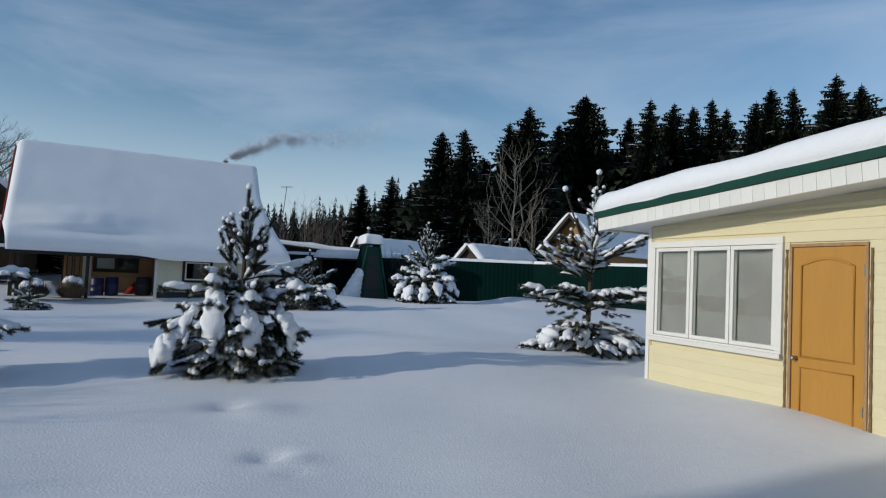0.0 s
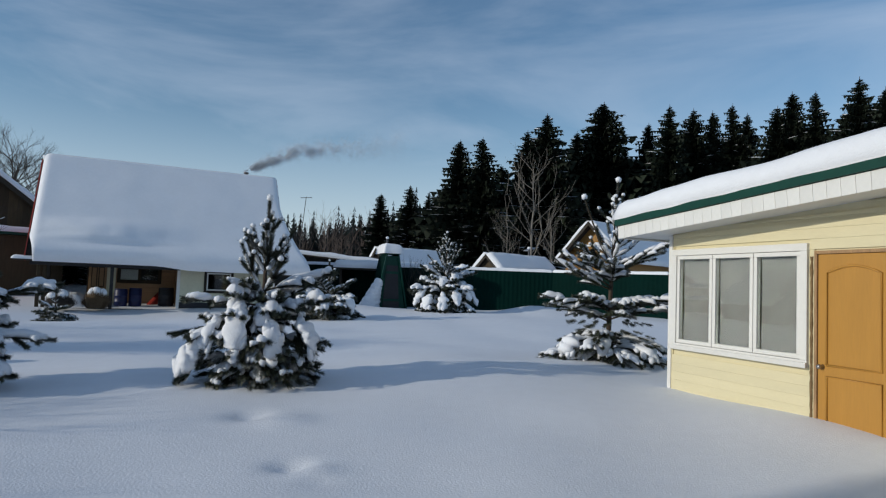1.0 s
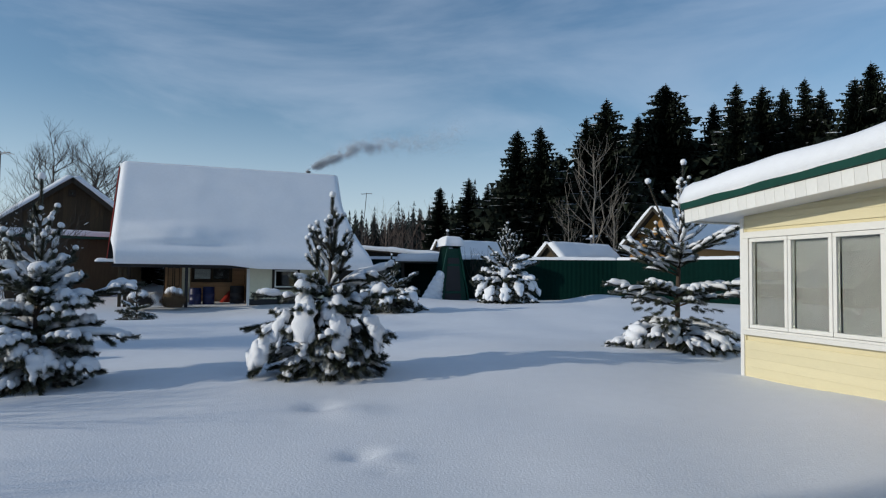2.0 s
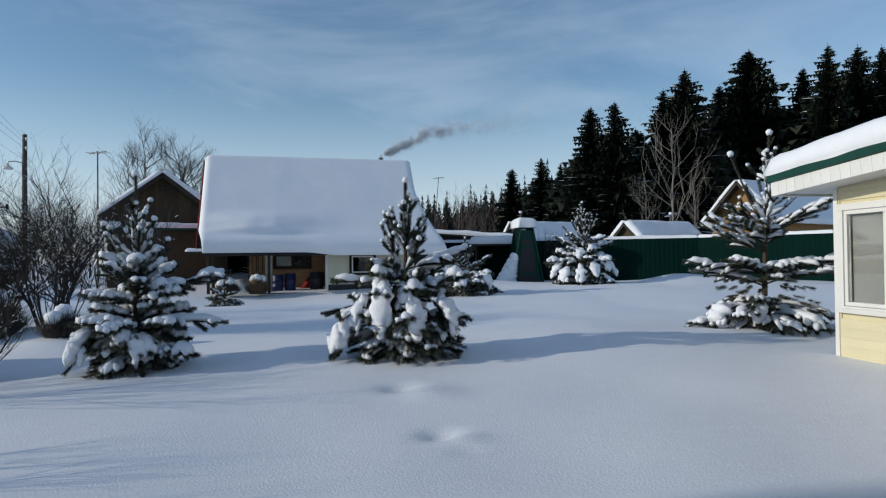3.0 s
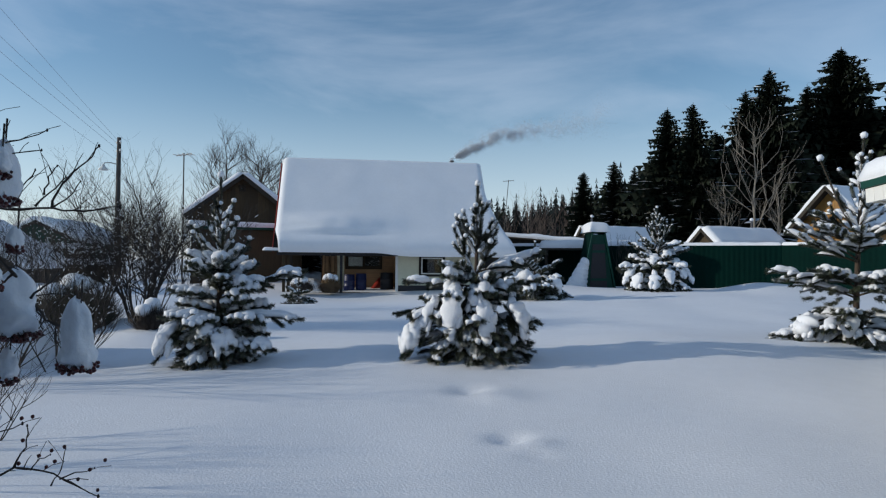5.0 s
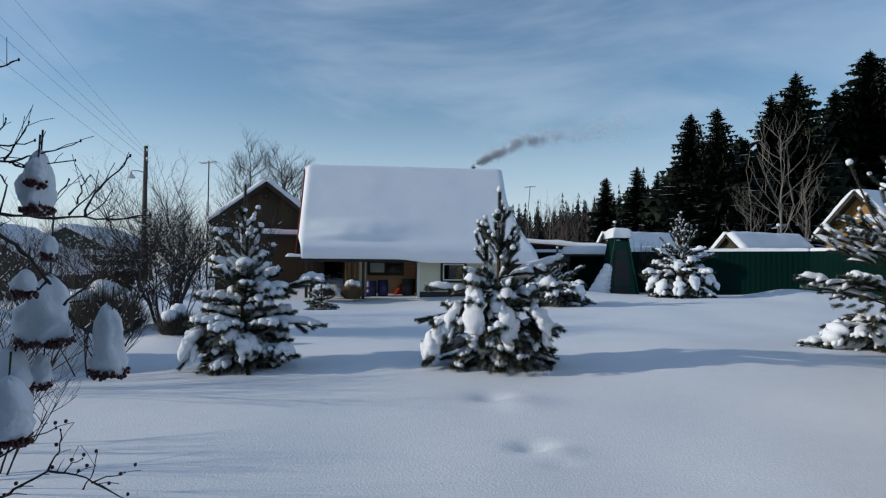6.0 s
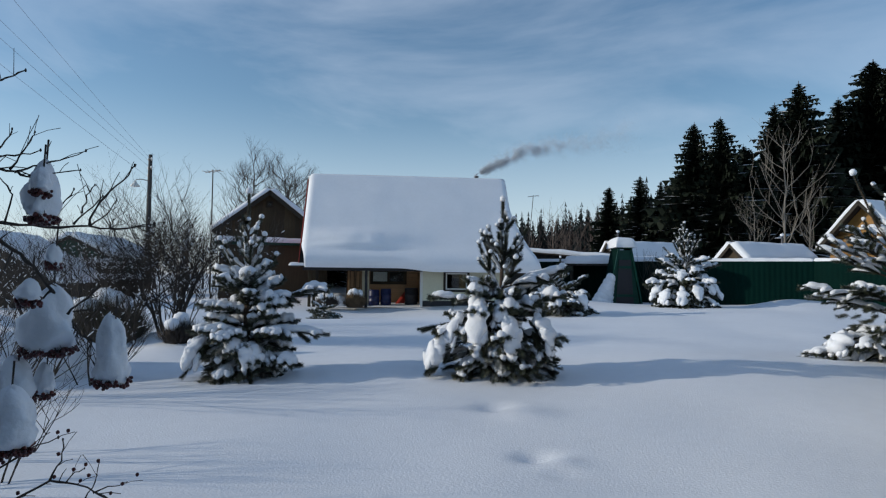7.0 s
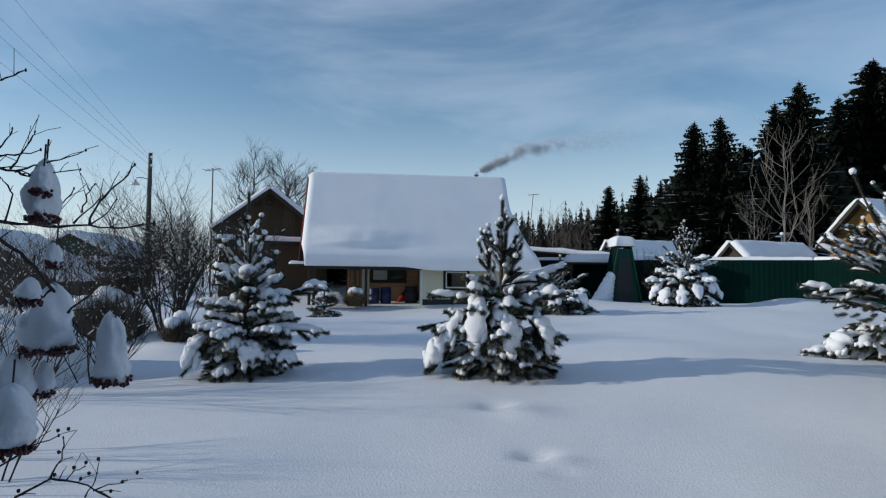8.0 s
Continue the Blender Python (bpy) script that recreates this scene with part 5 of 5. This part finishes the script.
def bare_tree(x, y, height, seed, label, mat=TWIG, r=0.09, depth=5, spread=0.5, lift=0.2, name="bare_tree", first=0.32, fork=(2, 3)):
    rg = random.Random(seed)
    ob = thing(name, pose(x, y, ground_z(x, y) - 0.1), label, "bare tree", "bare trees")
    trunk = [Vector((0.03 * height * noise.noise(Vector((k * 0.5, seed, 0))), 0.02 * height * noise.noise(Vector((k * 0.5, seed, 9))), height * 0.85 * k / 7)) for k in range(8)]
    v, f = tube(trunk, [r * (1 - k / 8) + 0.01 for k in range(8)], 7)
    part("trunk", raw("trunk", v, f, mat, True), mat, ob)
    soup = Soup()
    for k in range(16):
        q = first + (0.98 - first) * k / 15
        i = min(int(q * 7), 6)
        p = trunk[i].lerp(trunk[i + 1], q * 7 - i)
        a = rg.random() * 6.283
        grow(soup, p, Vector((math.cos(a), math.sin(a), 0.75)), height * 0.24 * (1.15 - 0.6 * q), r * 0.45 * (1.1 - q * 0.6), depth - 2, rg, spread, lift, 4, fork)
    tagged(part("crown", soup.mesh("crown", mat), mat, ob), kind="stuff")


def shrub(x, y, height, seed, stems, label, mat=TWIG, r=0.022, spread=0.55, frost=True, name="bare_shrub", depth=3, lean=0.5):
    rg = random.Random(seed)
    ob = thing(name, pose(x, y, ground_z(x, y) - 0.06), label, "shrub", "bare shrubs")
    for s in range(stems):
        a = rg.random() * 6.283
        soup, sn = Soup(), (Soup() if frost else None)
        grow(soup, Vector((math.cos(a) * 0.15, math.sin(a) * 0.15, 0)), Vector((math.cos(a) * lean, math.sin(a) * lean, 1.0)), height * rg.uniform(0.36, 0.52), r * rg.uniform(0.7, 1.1), depth, rg, spread, 0.10, 5, (2, 3), sn)
        st = part("stem", soup.mesh("stem", mat), mat, ob)
        if sn and sn.v:
            tagged(part("snow", sn.mesh("snow", SNOW, True), SNOW, st), kind="stuff")
    return ob


bare_tree(-28.6, 35.6, 9.4, 3, "bare leafless tree behind the barn", r=0.13, depth=6, first=0.3, spread=0.7, lift=0.08)
bare_tree(-26.4, 36.5, 8.6, 4, "bare leafless tree behind the barn", r=0.11, depth=6, first=0.3, spread=0.7, lift=0.08)
bare_tree(-27.4, 37.6, 9.0, 9, "bare leafless tree behind the barn", r=0.12, depth=6, first=0.3, spread=0.7, lift=0.08)
bare_tree(5.3, 49.7, 12.3, 6, "pale bare birch before the dark spruces", mat=PALETWIG, r=0.10, depth=4, spread=0.55, lift=0.22)
bare_tree(3.6, 52.0, 7.5, 7, "slender pale bare birch before the dark spruces", mat=PALETWIG, r=0.06, depth=4, spread=0.5, lift=0.25)
bare_tree(7.0, 51.0, 8.0, 8, "slender pale bare birch before the dark spruces", mat=PALETWIG, r=0.06, depth=4, spread=0.5, lift=0.25)
for k in range(16):
    bare_tree(-28 + 1.7 * k + rng.uniform(-1, 1), 118 + rng.uniform(-10, 10), rng.uniform(10, 15.5), 20 + k, "distant reddish-brown leafless tree", mat=FARTWIG, r=0.13, depth=4, fork=(2, 3))
for k in range(9):
    bare_tree(-36 + 1.6 * k, 30 + rng.uniform(-3, 5), rng.uniform(4, 6.5), 60 + k, "leafless garden tree in the far gardens", mat=TWIG, r=0.07, depth=4, first=0.15)
shrub(-9.7, 9.5, 2.55, 71, 13, "tall bare shrub with many stems dusted with snow", spread=0.85, lean=0.36, r=0.026, depth=5)
shrub(-10.6, 9.2, 2.2, 72, 10, "bare many-stemmed shrub dusted with snow", spread=0.85, lean=0.42, r=0.022, depth=5)
shrub(-9.0, 10.3, 2.35, 73, 9, "bare snow-dusted shrub beside a pine", spread=0.85, lean=0.3, r=0.022, depth=4)
shrub(-11.2, 11.0, 2.3, 74, 9, "bare many-stemmed shrub dusted with snow", spread=0.75, lean=0.45, r=0.017, depth=4)
shrub(-12.2, 12.5, 2.6, 75, 8, "bare many-stemmed shrub dusted with snow", spread=0.75, lean=0.45, r=0.017, depth=4)
shrub(-1.9, 28.0, 2.2, 76, 7, "slender bare bush beside the privy", spread=0.5, lean=0.35, frost=False)


for k, (x, y, h) in enumerate(((-13.6, 9.0, 2.2), (-14.8, 10.6, 2.6), (-16.2, 11.4, 2.4), (-13.0, 7.6, 1.9), (-17.4, 13.4, 2.8), (-12.0, 7.2, 1.6))):
    shrub(x, y, h, 90 + k, 8, "tangled bare garden shrub dusted with snow", spread=0.75, lean=0.5, r=0.015, depth=4)

# ---- low growth, heaps ----
def heap(name, x, y, r, h, blades, mat, seed, label, category, snow=5, z=None, lean=0.6, width=0.012):
    """A dome of thin stalks with lumps of snow on it."""
    rg = random.Random(seed)
    ob = thing(name, pose(x, y, ground_z(x, y) - 0.03 if z is None else z), label, category)
    soup = Soup()
    for k in range(blades):
        w, q = rg.random() * 6.283, rg.random() ** 0.5
        p = Vector((math.cos(w) * r * q * 0.6, math.sin(w) * r * q * 0.6, 0))
        top = Vector((math.cos(w) * r * q + rg.uniform(-0.1, 0.1), math.sin(w) * r * q + rg.uniform(-0.1, 0.1), h * (1 - 0.55 * q * q) * rg.uniform(0.6, 1.1)))
        side = Vector((-math.sin(w), math.cos(w), 0)) * width
        mid = p.lerp(top, 0.6) + Vector((math.cos(w), math.sin(w), 0)) * lean * 0.1
        soup.add([p + side, p - side, mid - side * 0.8, mid + side * 0.8, top], [(0, 1, 2, 3), (3, 2, 4)])
    tagged(part("foliage", soup.mesh("foliage", mat), mat, ob), kind="stuff")
    for k in range(snow):
        w, q = 6.283 * k / snow + rg.random(), 0.55 * rg.random()
        v, f = blob((math.cos(w) * r * q, math.sin(w) * r * q, h * (0.85 - 0.4 * q)), (r * 0.34, r * 0.30, h * 0.16 + 0.03), seed + k, 7, 11, 0.3)
        part("snow_lump", raw("snow_lump", v, f, SNOW, True), SNOW, ob)
    return ob


hp = HOUSE @ Vector((2.15, -2.55, 0))
heap("dry_stalk_heap", hp.x, hp.y, 0.48, 0.75, 900, STRAW, 5, "heap of dry brown stalks beside the porch post", "plant heap", 4, z=0.30)
hp = HOUSE @ Vector((1.1, -2.9, 0))
heap("snowy_bush", hp.x, hp.y, 0.5, 0.6, 900, TWIG, 6, "small dark bush capped with snow before the porch", "bush", 9, z=0.32)
heap("buried_bush", -8.35, 8.45, 0.42, 0.50, 700, TWIG, 7, "low twiggy bush half buried in snow", "bush", 3, width=0.008)
heap("olive_bush", -10.3, 8.6, 0.85, 1.0, 2600, OLIVE, 8, "low olive-brown evergreen bush among bare shrubs", "bush", 2)
heap("olive_bush", -12.2, 9.4, 0.8, 0.9, 2200, OLIVE, 9, "brown dry bush under patches of snow", "bush", 3)
shrub(-4.5, 2.75, 0.95, 81, 9, "low thin bare bush standing in the snow", r=0.008, spread=0.6, frost=False, depth=3, lean=0.55)
shrub(-7.0, 4.75, 1.7, 86, 10, "dense dark bare bush at the garden edge", r=0.011, spread=0.75, frost=True, depth=4, lean=0.5)
shrub(-7.3, 5.9, 1.6, 87, 12, "dense dark bare bush at the garden edge", r=0.011, spread=0.75, frost=True, depth=4, lean=0.5)
shrub(-5.2, 3.4, 0.8, 82, 8, "low thin bare bush standing in the snow", r=0.007, spread=0.6, frost=False, depth=3, lean=0.55)
shrub(-7.6, 4.9, 1.2, 83, 9, "low thin bare bush with frost on its twigs", r=0.010, spread=0.6, frost=True, depth=3, lean=0.6)


def build_snow_bank():
    ob = thing("snow_laden_bush", pose(-8.6, 5.7, ground_z(-8.6, 5.7) - 0.1), "bush bowed down under a heavy mound of snow", "bush")
    for k, (x, y, z, r) in enumerate(((0, 0, 0.35, 0.55), (0.35, 0.5, 0.3, 0.5), (-0.3, 0.6, 0.5, 0.55), (0.1, -0.5, 0.25, 0.45), (-0.5, 0.0, 0.55, 0.5))):
        v, f = blob((x, y, z), (r, r, r * 0.85), k * 2.7, 10, 16, 0.3)
        part("snow_lump", raw("snow_lump", v, f, SNOW, True), SNOW, ob)
    for k in range(7):
        rg = random.Random(k)
        s = Soup()
        a = 6.283 * k / 7
        grow(s, Vector((math.cos(a) * 0.4, math.sin(a) * 0.4, 0.05)), Vector((math.cos(a) * 0.8, math.sin(a) * 0.8, 0.8)), 0.6, 0.009, 2, rg, 0.6, 0.1, 4)
        tagged(part("stem", s.mesh("stem", TWIG), TWIG, ob), kind="stuff")


build_snow_bank()


# ---- the rowan close by ----
ROWAN = [
    (0.006, (-1.629, 0.86, 1.798), (-1.611, 0.926, 1.792), (-1.609, 0.966, 1.788), (-1.608, 1.003, 1.781)),
    (0.0035, (-1.619, 0.877, 1.823), (-1.612, 0.925, 1.822), (-1.602, 0.976, 1.833), (-1.598, 1.017, 1.852)),
    (0.0035, (-1.577, 0.942, 1.784), (-1.573, 0.983, 1.802), (-1.558, 1.038, 1.826), (-1.538, 1.097, 1.862)),
    (0.003, (-1.563, 0.963, 1.777), (-1.553, 1.011, 1.79), (-1.529, 1.076, 1.807)),
    (0.003, (-1.599, 0.945, 1.79), (-1.6, 0.979, 1.845), (-1.607, 1.004, 1.886), (-1.622, 1.017, 1.9)),
    (0.003, (-1.596, 0.914, 1.837), (-1.604, 0.938, 1.865), (-1.616, 0.955, 1.894)),
    (0.0035, (-1.568, 0.865, 1.973), (-1.567, 0.902, 2.001), (-1.562, 0.946, 2.031)),
    (0.006, (-1.712, 0.916, 1.669), (-1.693, 0.985, 1.664), (-1.651, 1.081, 1.664), (-1.608, 1.169, 1.669), (-1.576, 1.239, 1.668), (-1.529, 1.32, 1.686)),
    (0.0042, (-1.561, 1.131, 1.67), (-1.569, 1.154, 1.712), (-1.56, 1.195, 1.771), (-1.548, 1.241, 1.818), (-1.552, 1.266, 1.852)),
    (0.0032, (-1.592, 1.109, 1.671), (-1.588, 1.146, 1.712), (-1.58, 1.187, 1.755)),
    (0.003, (-1.588, 1.131, 1.7), (-1.597, 1.152, 1.751), (-1.601, 1.178, 1.785)),
    (0.0032, (-1.61, 1.068, 1.665), (-1.616, 1.094, 1.721), (-1.616, 1.127, 1.768)),
    (0.0028, (-1.575, 1.147, 1.67), (-1.565, 1.191, 1.705), (-1.566, 1.22, 1.747)),
    (0.003, (-1.628, 0.956, 1.659), (-1.638, 0.977, 1.733), (-1.665, 0.973, 1.769), (-1.687, 0.976, 1.778)),
    (0.0075, (-1.7, 0.935, 1.646), (-1.692, 0.986, 1.624), (-1.685, 1.033, 1.59), (-1.675, 1.081, 1.539), (-1.674, 1.117, 1.495), (-1.666, 1.16, 1.432), (-1.658, 1.203, 1.367), (-1.648, 1.247, 1.339)),
    (0.004, (-1.595, 1.105, 1.437), (-1.589, 1.146, 1.469), (-1.585, 1.182, 1.499)),
    (0.003, (-1.586, 1.116, 1.413), (-1.595, 1.137, 1.378), (-1.609, 1.152, 1.35)),
    (0.003, (-1.572, 1.134, 1.376), (-1.575, 1.163, 1.362), (-1.591, 1.174, 1.317)),
    (0.004, (-1.593, 1.057, 1.497), (-1.625, 1.048, 1.471), (-1.666, 1.025, 1.449)),
    (0.0045, (-1.491, 0.89, 1.018), (-1.497, 0.917, 1.025), (-1.475, 0.982, 1.05), (-1.457, 1.038, 1.033), (-1.428, 1.104, 0.981), (-1.409, 1.156, 0.936)),
    (0.003, (-1.443, 0.958, 1.063), (-1.446, 0.987, 1.103), (-1.46, 1.001, 1.146)),
    (0.0035, (-1.515, 0.854, 1.094), (-1.515, 0.89, 1.102), (-1.503, 0.943, 1.129), (-1.482, 1.006, 1.148)),
    (0.0022, (-1.406, 1.021, 1.007), (-1.407, 1.051, 1.038), (-1.419, 1.069, 1.08)),
    (0.0022, (-1.433, 0.988, 1.051), (-1.434, 1.018, 1.068), (-1.439, 1.045, 1.069)),
    (0.0022, (-1.395, 1.034, 1.018), (-1.379, 1.084, 1.026), (-1.378, 1.116, 1.023)),
]
BUNCHES = [
    ((-1.569, 1.006, 1.678), 0.102, 0.182),
    ((-1.556, 0.99, 1.742), 0.062, 0.076),
    ((-1.542, 1.202, 1.249), 0.131, 0.226),
    ((-1.736, 1.151, 1.211), 0.070, 0.103),
    ((-1.492, 0.889, 1.147), 0.147, 0.178),
    ((-1.649, 1.101, 1.565), 0.051, 0.069),
    ((-1.638, 1.03, 1.471), 0.084, 0.071),
    ((-1.702, 1.136, 1.332), 0.19, 0.22),
    ((-1.755, 1.084, 1.205), 0.13, 0.14),
]


def build_rowan():
    rg = random.Random(12)
    foot = Vector((-2.05, 0.62, ground_z(-2.05, 0.62) - 0.1))
    ob = thing("rowan_tree", Matrix.Translation(foot), "bare rowan with red berry bunches under tall snow caps", "rowan tree")
    stem = [Vector((0, 0, 0)), Vector((0.03, 0.02, 0.6)), Vector((0.0, 0.05, 1.2)), Vector((0.06, 0.02, 1.9)), Vector((0.02, 0.0, 2.6))]
    v, f = tube(stem, [0.03, 0.027, 0.022, 0.016, 0.008], 8)
    part("trunk", raw("trunk", v, f, TWIG, True), TWIG, ob)
    for r, *line in ROWAN:
        r *= 0.8
        pts = [Vector(p) - foot for p in line]
        if r >= 0.0036:
            # joins the stem outside the view
            z = pts[0].z - 0.12
            pts.insert(0, Vector((0.03, 0.04, max(z, 0.3))))
        fine = []
        for a, b in zip(pts, pts[1:]):
            for k in range(3):
                q = k / 3
                fine.append(a.lerp(b, q) + Vector((rg.uniform(-1, 1), rg.uniform(-1, 1), rg.uniform(-1, 1))) * 0.003)
        fine.append(pts[-1])
        n = len(fine)
        v, f = tube(fine, [r * (1 - 0.62 * k / n) * (1.35 if k % 5 == 0 else 1.0) for k in range(n)], 6)
        br = part("branch", raw("branch", v, f, TWIG, True), TWIG, ob)
        v, f = blob(fine[-1], (r * 0.95, r * 0.95, r * 1.7), r * 900, 5, 7)
        part("bud", raw("bud", v, f, TWIG, True), TWIG, br)
        tw = Soup()
        low_down = (fine[-1] + foot).z < 1.2
        if low_down:
            for k in range(3, n, 3):
                v, f = blob(fine[k] + Vector((rg.uniform(-0.02, 0.02), rg.uniform(-0.02, 0.02), rg.uniform(0.004, 0.02))), (0.0045, 0.0045, 0.005), k, 5, 7)
                part("berry", raw("berry", v, f, BERRY, True), BERRY, br)
        for k in range(2, n - 1, 2):
            if rg.random() < 0.85:
                d = (fine[k + 1] - fine[k]).normalized() + Vector((rg.uniform(-1, 1), rg.uniform(-1, 1), rg.uniform(-0.4, 1)))
                e = fine[k] + d.normalized() * rg.uniform(0.02, 0.07 if low_down else 0.12)
                tw.add(*tube([fine[k], fine[k].lerp(e, 0.5) + Vector((0, 0, 0.004)), e], [r * 0.4, r * 0.3, 0.0009], 4))
        if tw.v:
            tagged(part("twig", tw.mesh("twig", TWIG, True), TWIG, br), kind="stuff")
    for k, (c, wide, tall) in enumerate(BUNCHES):
        wide, tall = wide * 0.76, tall * 0.76
        c = Vector(c) - foot
        ber, stalks = Soup(), Soup()
        for q in range(int(110 * (wide / 0.1) ** 1.3)):
            a, rr = rg.random() * 6.283, wide * 0.5 * rg.random() ** 0.5
            p = c + Vector((math.cos(a) * rr, math.sin(a) * rr, rg.uniform(-0.010, 0.012) - 0.010 * (1 - rr / wide)))
            ber.add(*blob(p, (0.0052, 0.0052, 0.0050), 0, 5, 7, 0.0))
            stalks.add(*tube([p, c + Vector((0, 0, 0.05))], [0.0008, 0.0012], 3))
        stalks.add(*tube([c + Vector((0, 0, 0.04)), c + Vector((0.004, 0.004, tall * 0.9)), c + Vector((0.0, 0.01, tall + 0.06))], [0.0018, 0.002, 0.0025], 5))
        bunch = tagged(part("berry_cluster", ber.mesh("berry_cluster", BERRY, True), BERRY, ob, "dark red berries"), kind="stuff")
        tagged(part("fine_stem", stalks.mesh("fine_stem", TWIG), TWIG, bunch), kind="stuff")
        # the cap: one tall rounded piece, lobed at its rim
        cap = Soup()
        rings, sides = 16, 24
        verts, faces = [], []
        for i in range(rings + 1):
            u = i / rings
            for g in range(sides):
                a = 6.283185 * g / sides
                lobe = noise.noise(Vector((math.cos(a) * 1.5 + k * 7, math.sin(a) * 1.5, u * 1.6)))
                rr = wide * 0.47 * (max(0.0, 1 - u ** 3.0)) ** 0.55 * (1.02 - 0.30 * u) * (1 + 0.50 * lobe * (1 - 0.45 * u)) * (0.86 + 0.14 * smooth01(u / 0.12)) + 0.0015
                rr *= 1 + 0.16 * noise.fractal(Vector((math.cos(a) * 2.6, math.sin(a) * 2.6, u * 5 + k)), 0.8, 2.0, 3)
                lean_x = 0.10 * wide * math.sin(k * 2.1) * u
                verts.append(c + Vector((math.cos(a) * rr + lean_x, math.sin(a) * rr, tall * (u + 0.05 + 0.26 * lobe * (1 - u) + 0.10 * noise.noise(Vector((math.cos(a) * 1.2, math.sin(a) * 1.2, k * 3.3))) * u))))
        for i in range(rings):
            for g in range(sides):
                h = (g + 1) % sides
                faces.append((i * sides + g, i * sides + h, (i + 1) * sides + h, (i + 1) * sides + g))
        faces.append(tuple(range(sides - 1, -1, -1)))
        faces.append(tuple(rings * sides + g for g in range(sides)))
        cap.add(verts, faces)
        part("snow_cap", cap.mesh("snow_cap", SNOW, True), SNOW, bunch, "tall snow cap")


build_rowan()


# ---- smoke over the stove pipe: drifting puffs of fine see-through specks ----
def smoke_material():
    m = bpy.data.materials.new("smoke")
    m.use_nodes = True
    n, l = m.node_tree.nodes, m.node_tree.links
    n.clear()
    out, mix, clear, body, thin, both = (n.new("ShaderNode" + k) for k in ("OutputMaterial", "MixShader", "BsdfTransparent", "BsdfDiffuse", "BsdfTranslucent", "MixShader"))
    body.inputs["Color"].default_value = (0.82, 0.86, 0.90, 1)
    thin.inputs["Color"].default_value = (0.82, 0.86, 0.90, 1)
    mix.inputs["Fac"].default_value = 0.23
    l.new(body.outputs[0], both.inputs[1])
    l.new(thin.outputs[0], both.inputs[2])
    l.new(clear.outputs[0], mix.inputs[1])
    l.new(both.outputs[0], mix.inputs[2])
    l.new(mix.outputs[0], out.inputs["Surface"])
    return m


def build_smoke():
    rg = random.Random(31)
    a = HOUSE @ Vector((7.35, 0.45, 6.10))
    along = Vector((0.93, 0.37, 0))
    # puffs: distance downwind, rise, half length, half height, specks
    puffs = [(0.12, 0.06, 0.14, 0.07, 2200), (0.45, 0.24, 0.26, 0.13, 5200), (0.95, 0.50, 0.40, 0.20, 9000), (1.55, 0.82, 0.34, 0.18, 4500), (2.15, 1.10, 0.50, 0.20, 6500),
             (2.85, 1.22, 0.45, 0.20, 5200), (3.7, 1.36, 0.55, 0.22, 4600), (4.6, 1.46, 0.55, 0.24, 3800), (5.7, 1.62, 0.5, 0.3, 2600), (6.6, 1.9, 0.5, 0.4, 2000)]
    soup = Soup()
    for far, up, hx, hz, n in puffs:
        hx, hz, n = hx * 1.15, hz * (1.1 + 0.22 * min(far, 3.0)), int(n * 1.3)
        c = a + along * far + Vector((0, 0, up))
        tilt = 0.5 * math.exp(-far * 0.45)
        for k in range(n):
            u, w, h = rg.gauss(0, 0.55), rg.gauss(0, 0.5), rg.gauss(0, 0.55)
            p = c + along * (u * hx) + Vector((-along.y, along.x, 0)) * (w * hz) + Vector((0, 0, h * hz + u * hx * tilt))
            if noise.fractal(p * 2.3, 0.9, 2.0, 3) < rg.uniform(-0.45, 0.25):
                continue
            r = 0.011
            soup.add([p + Vector((r, 0, -r)), p + Vector((-r, r, -r)), p + Vector((-r, -r, -r)), p + Vector((0, 0, r))], [(0, 1, 3), (1, 2, 3), (2, 0, 3), (2, 1, 0)])
    ob = new("smoke", soup.mesh("smoke", smoke_material()))
    tagged(ob, "thin grey smoke drifting from the stove pipe", "smoke", kind="stuff")


build_smoke()
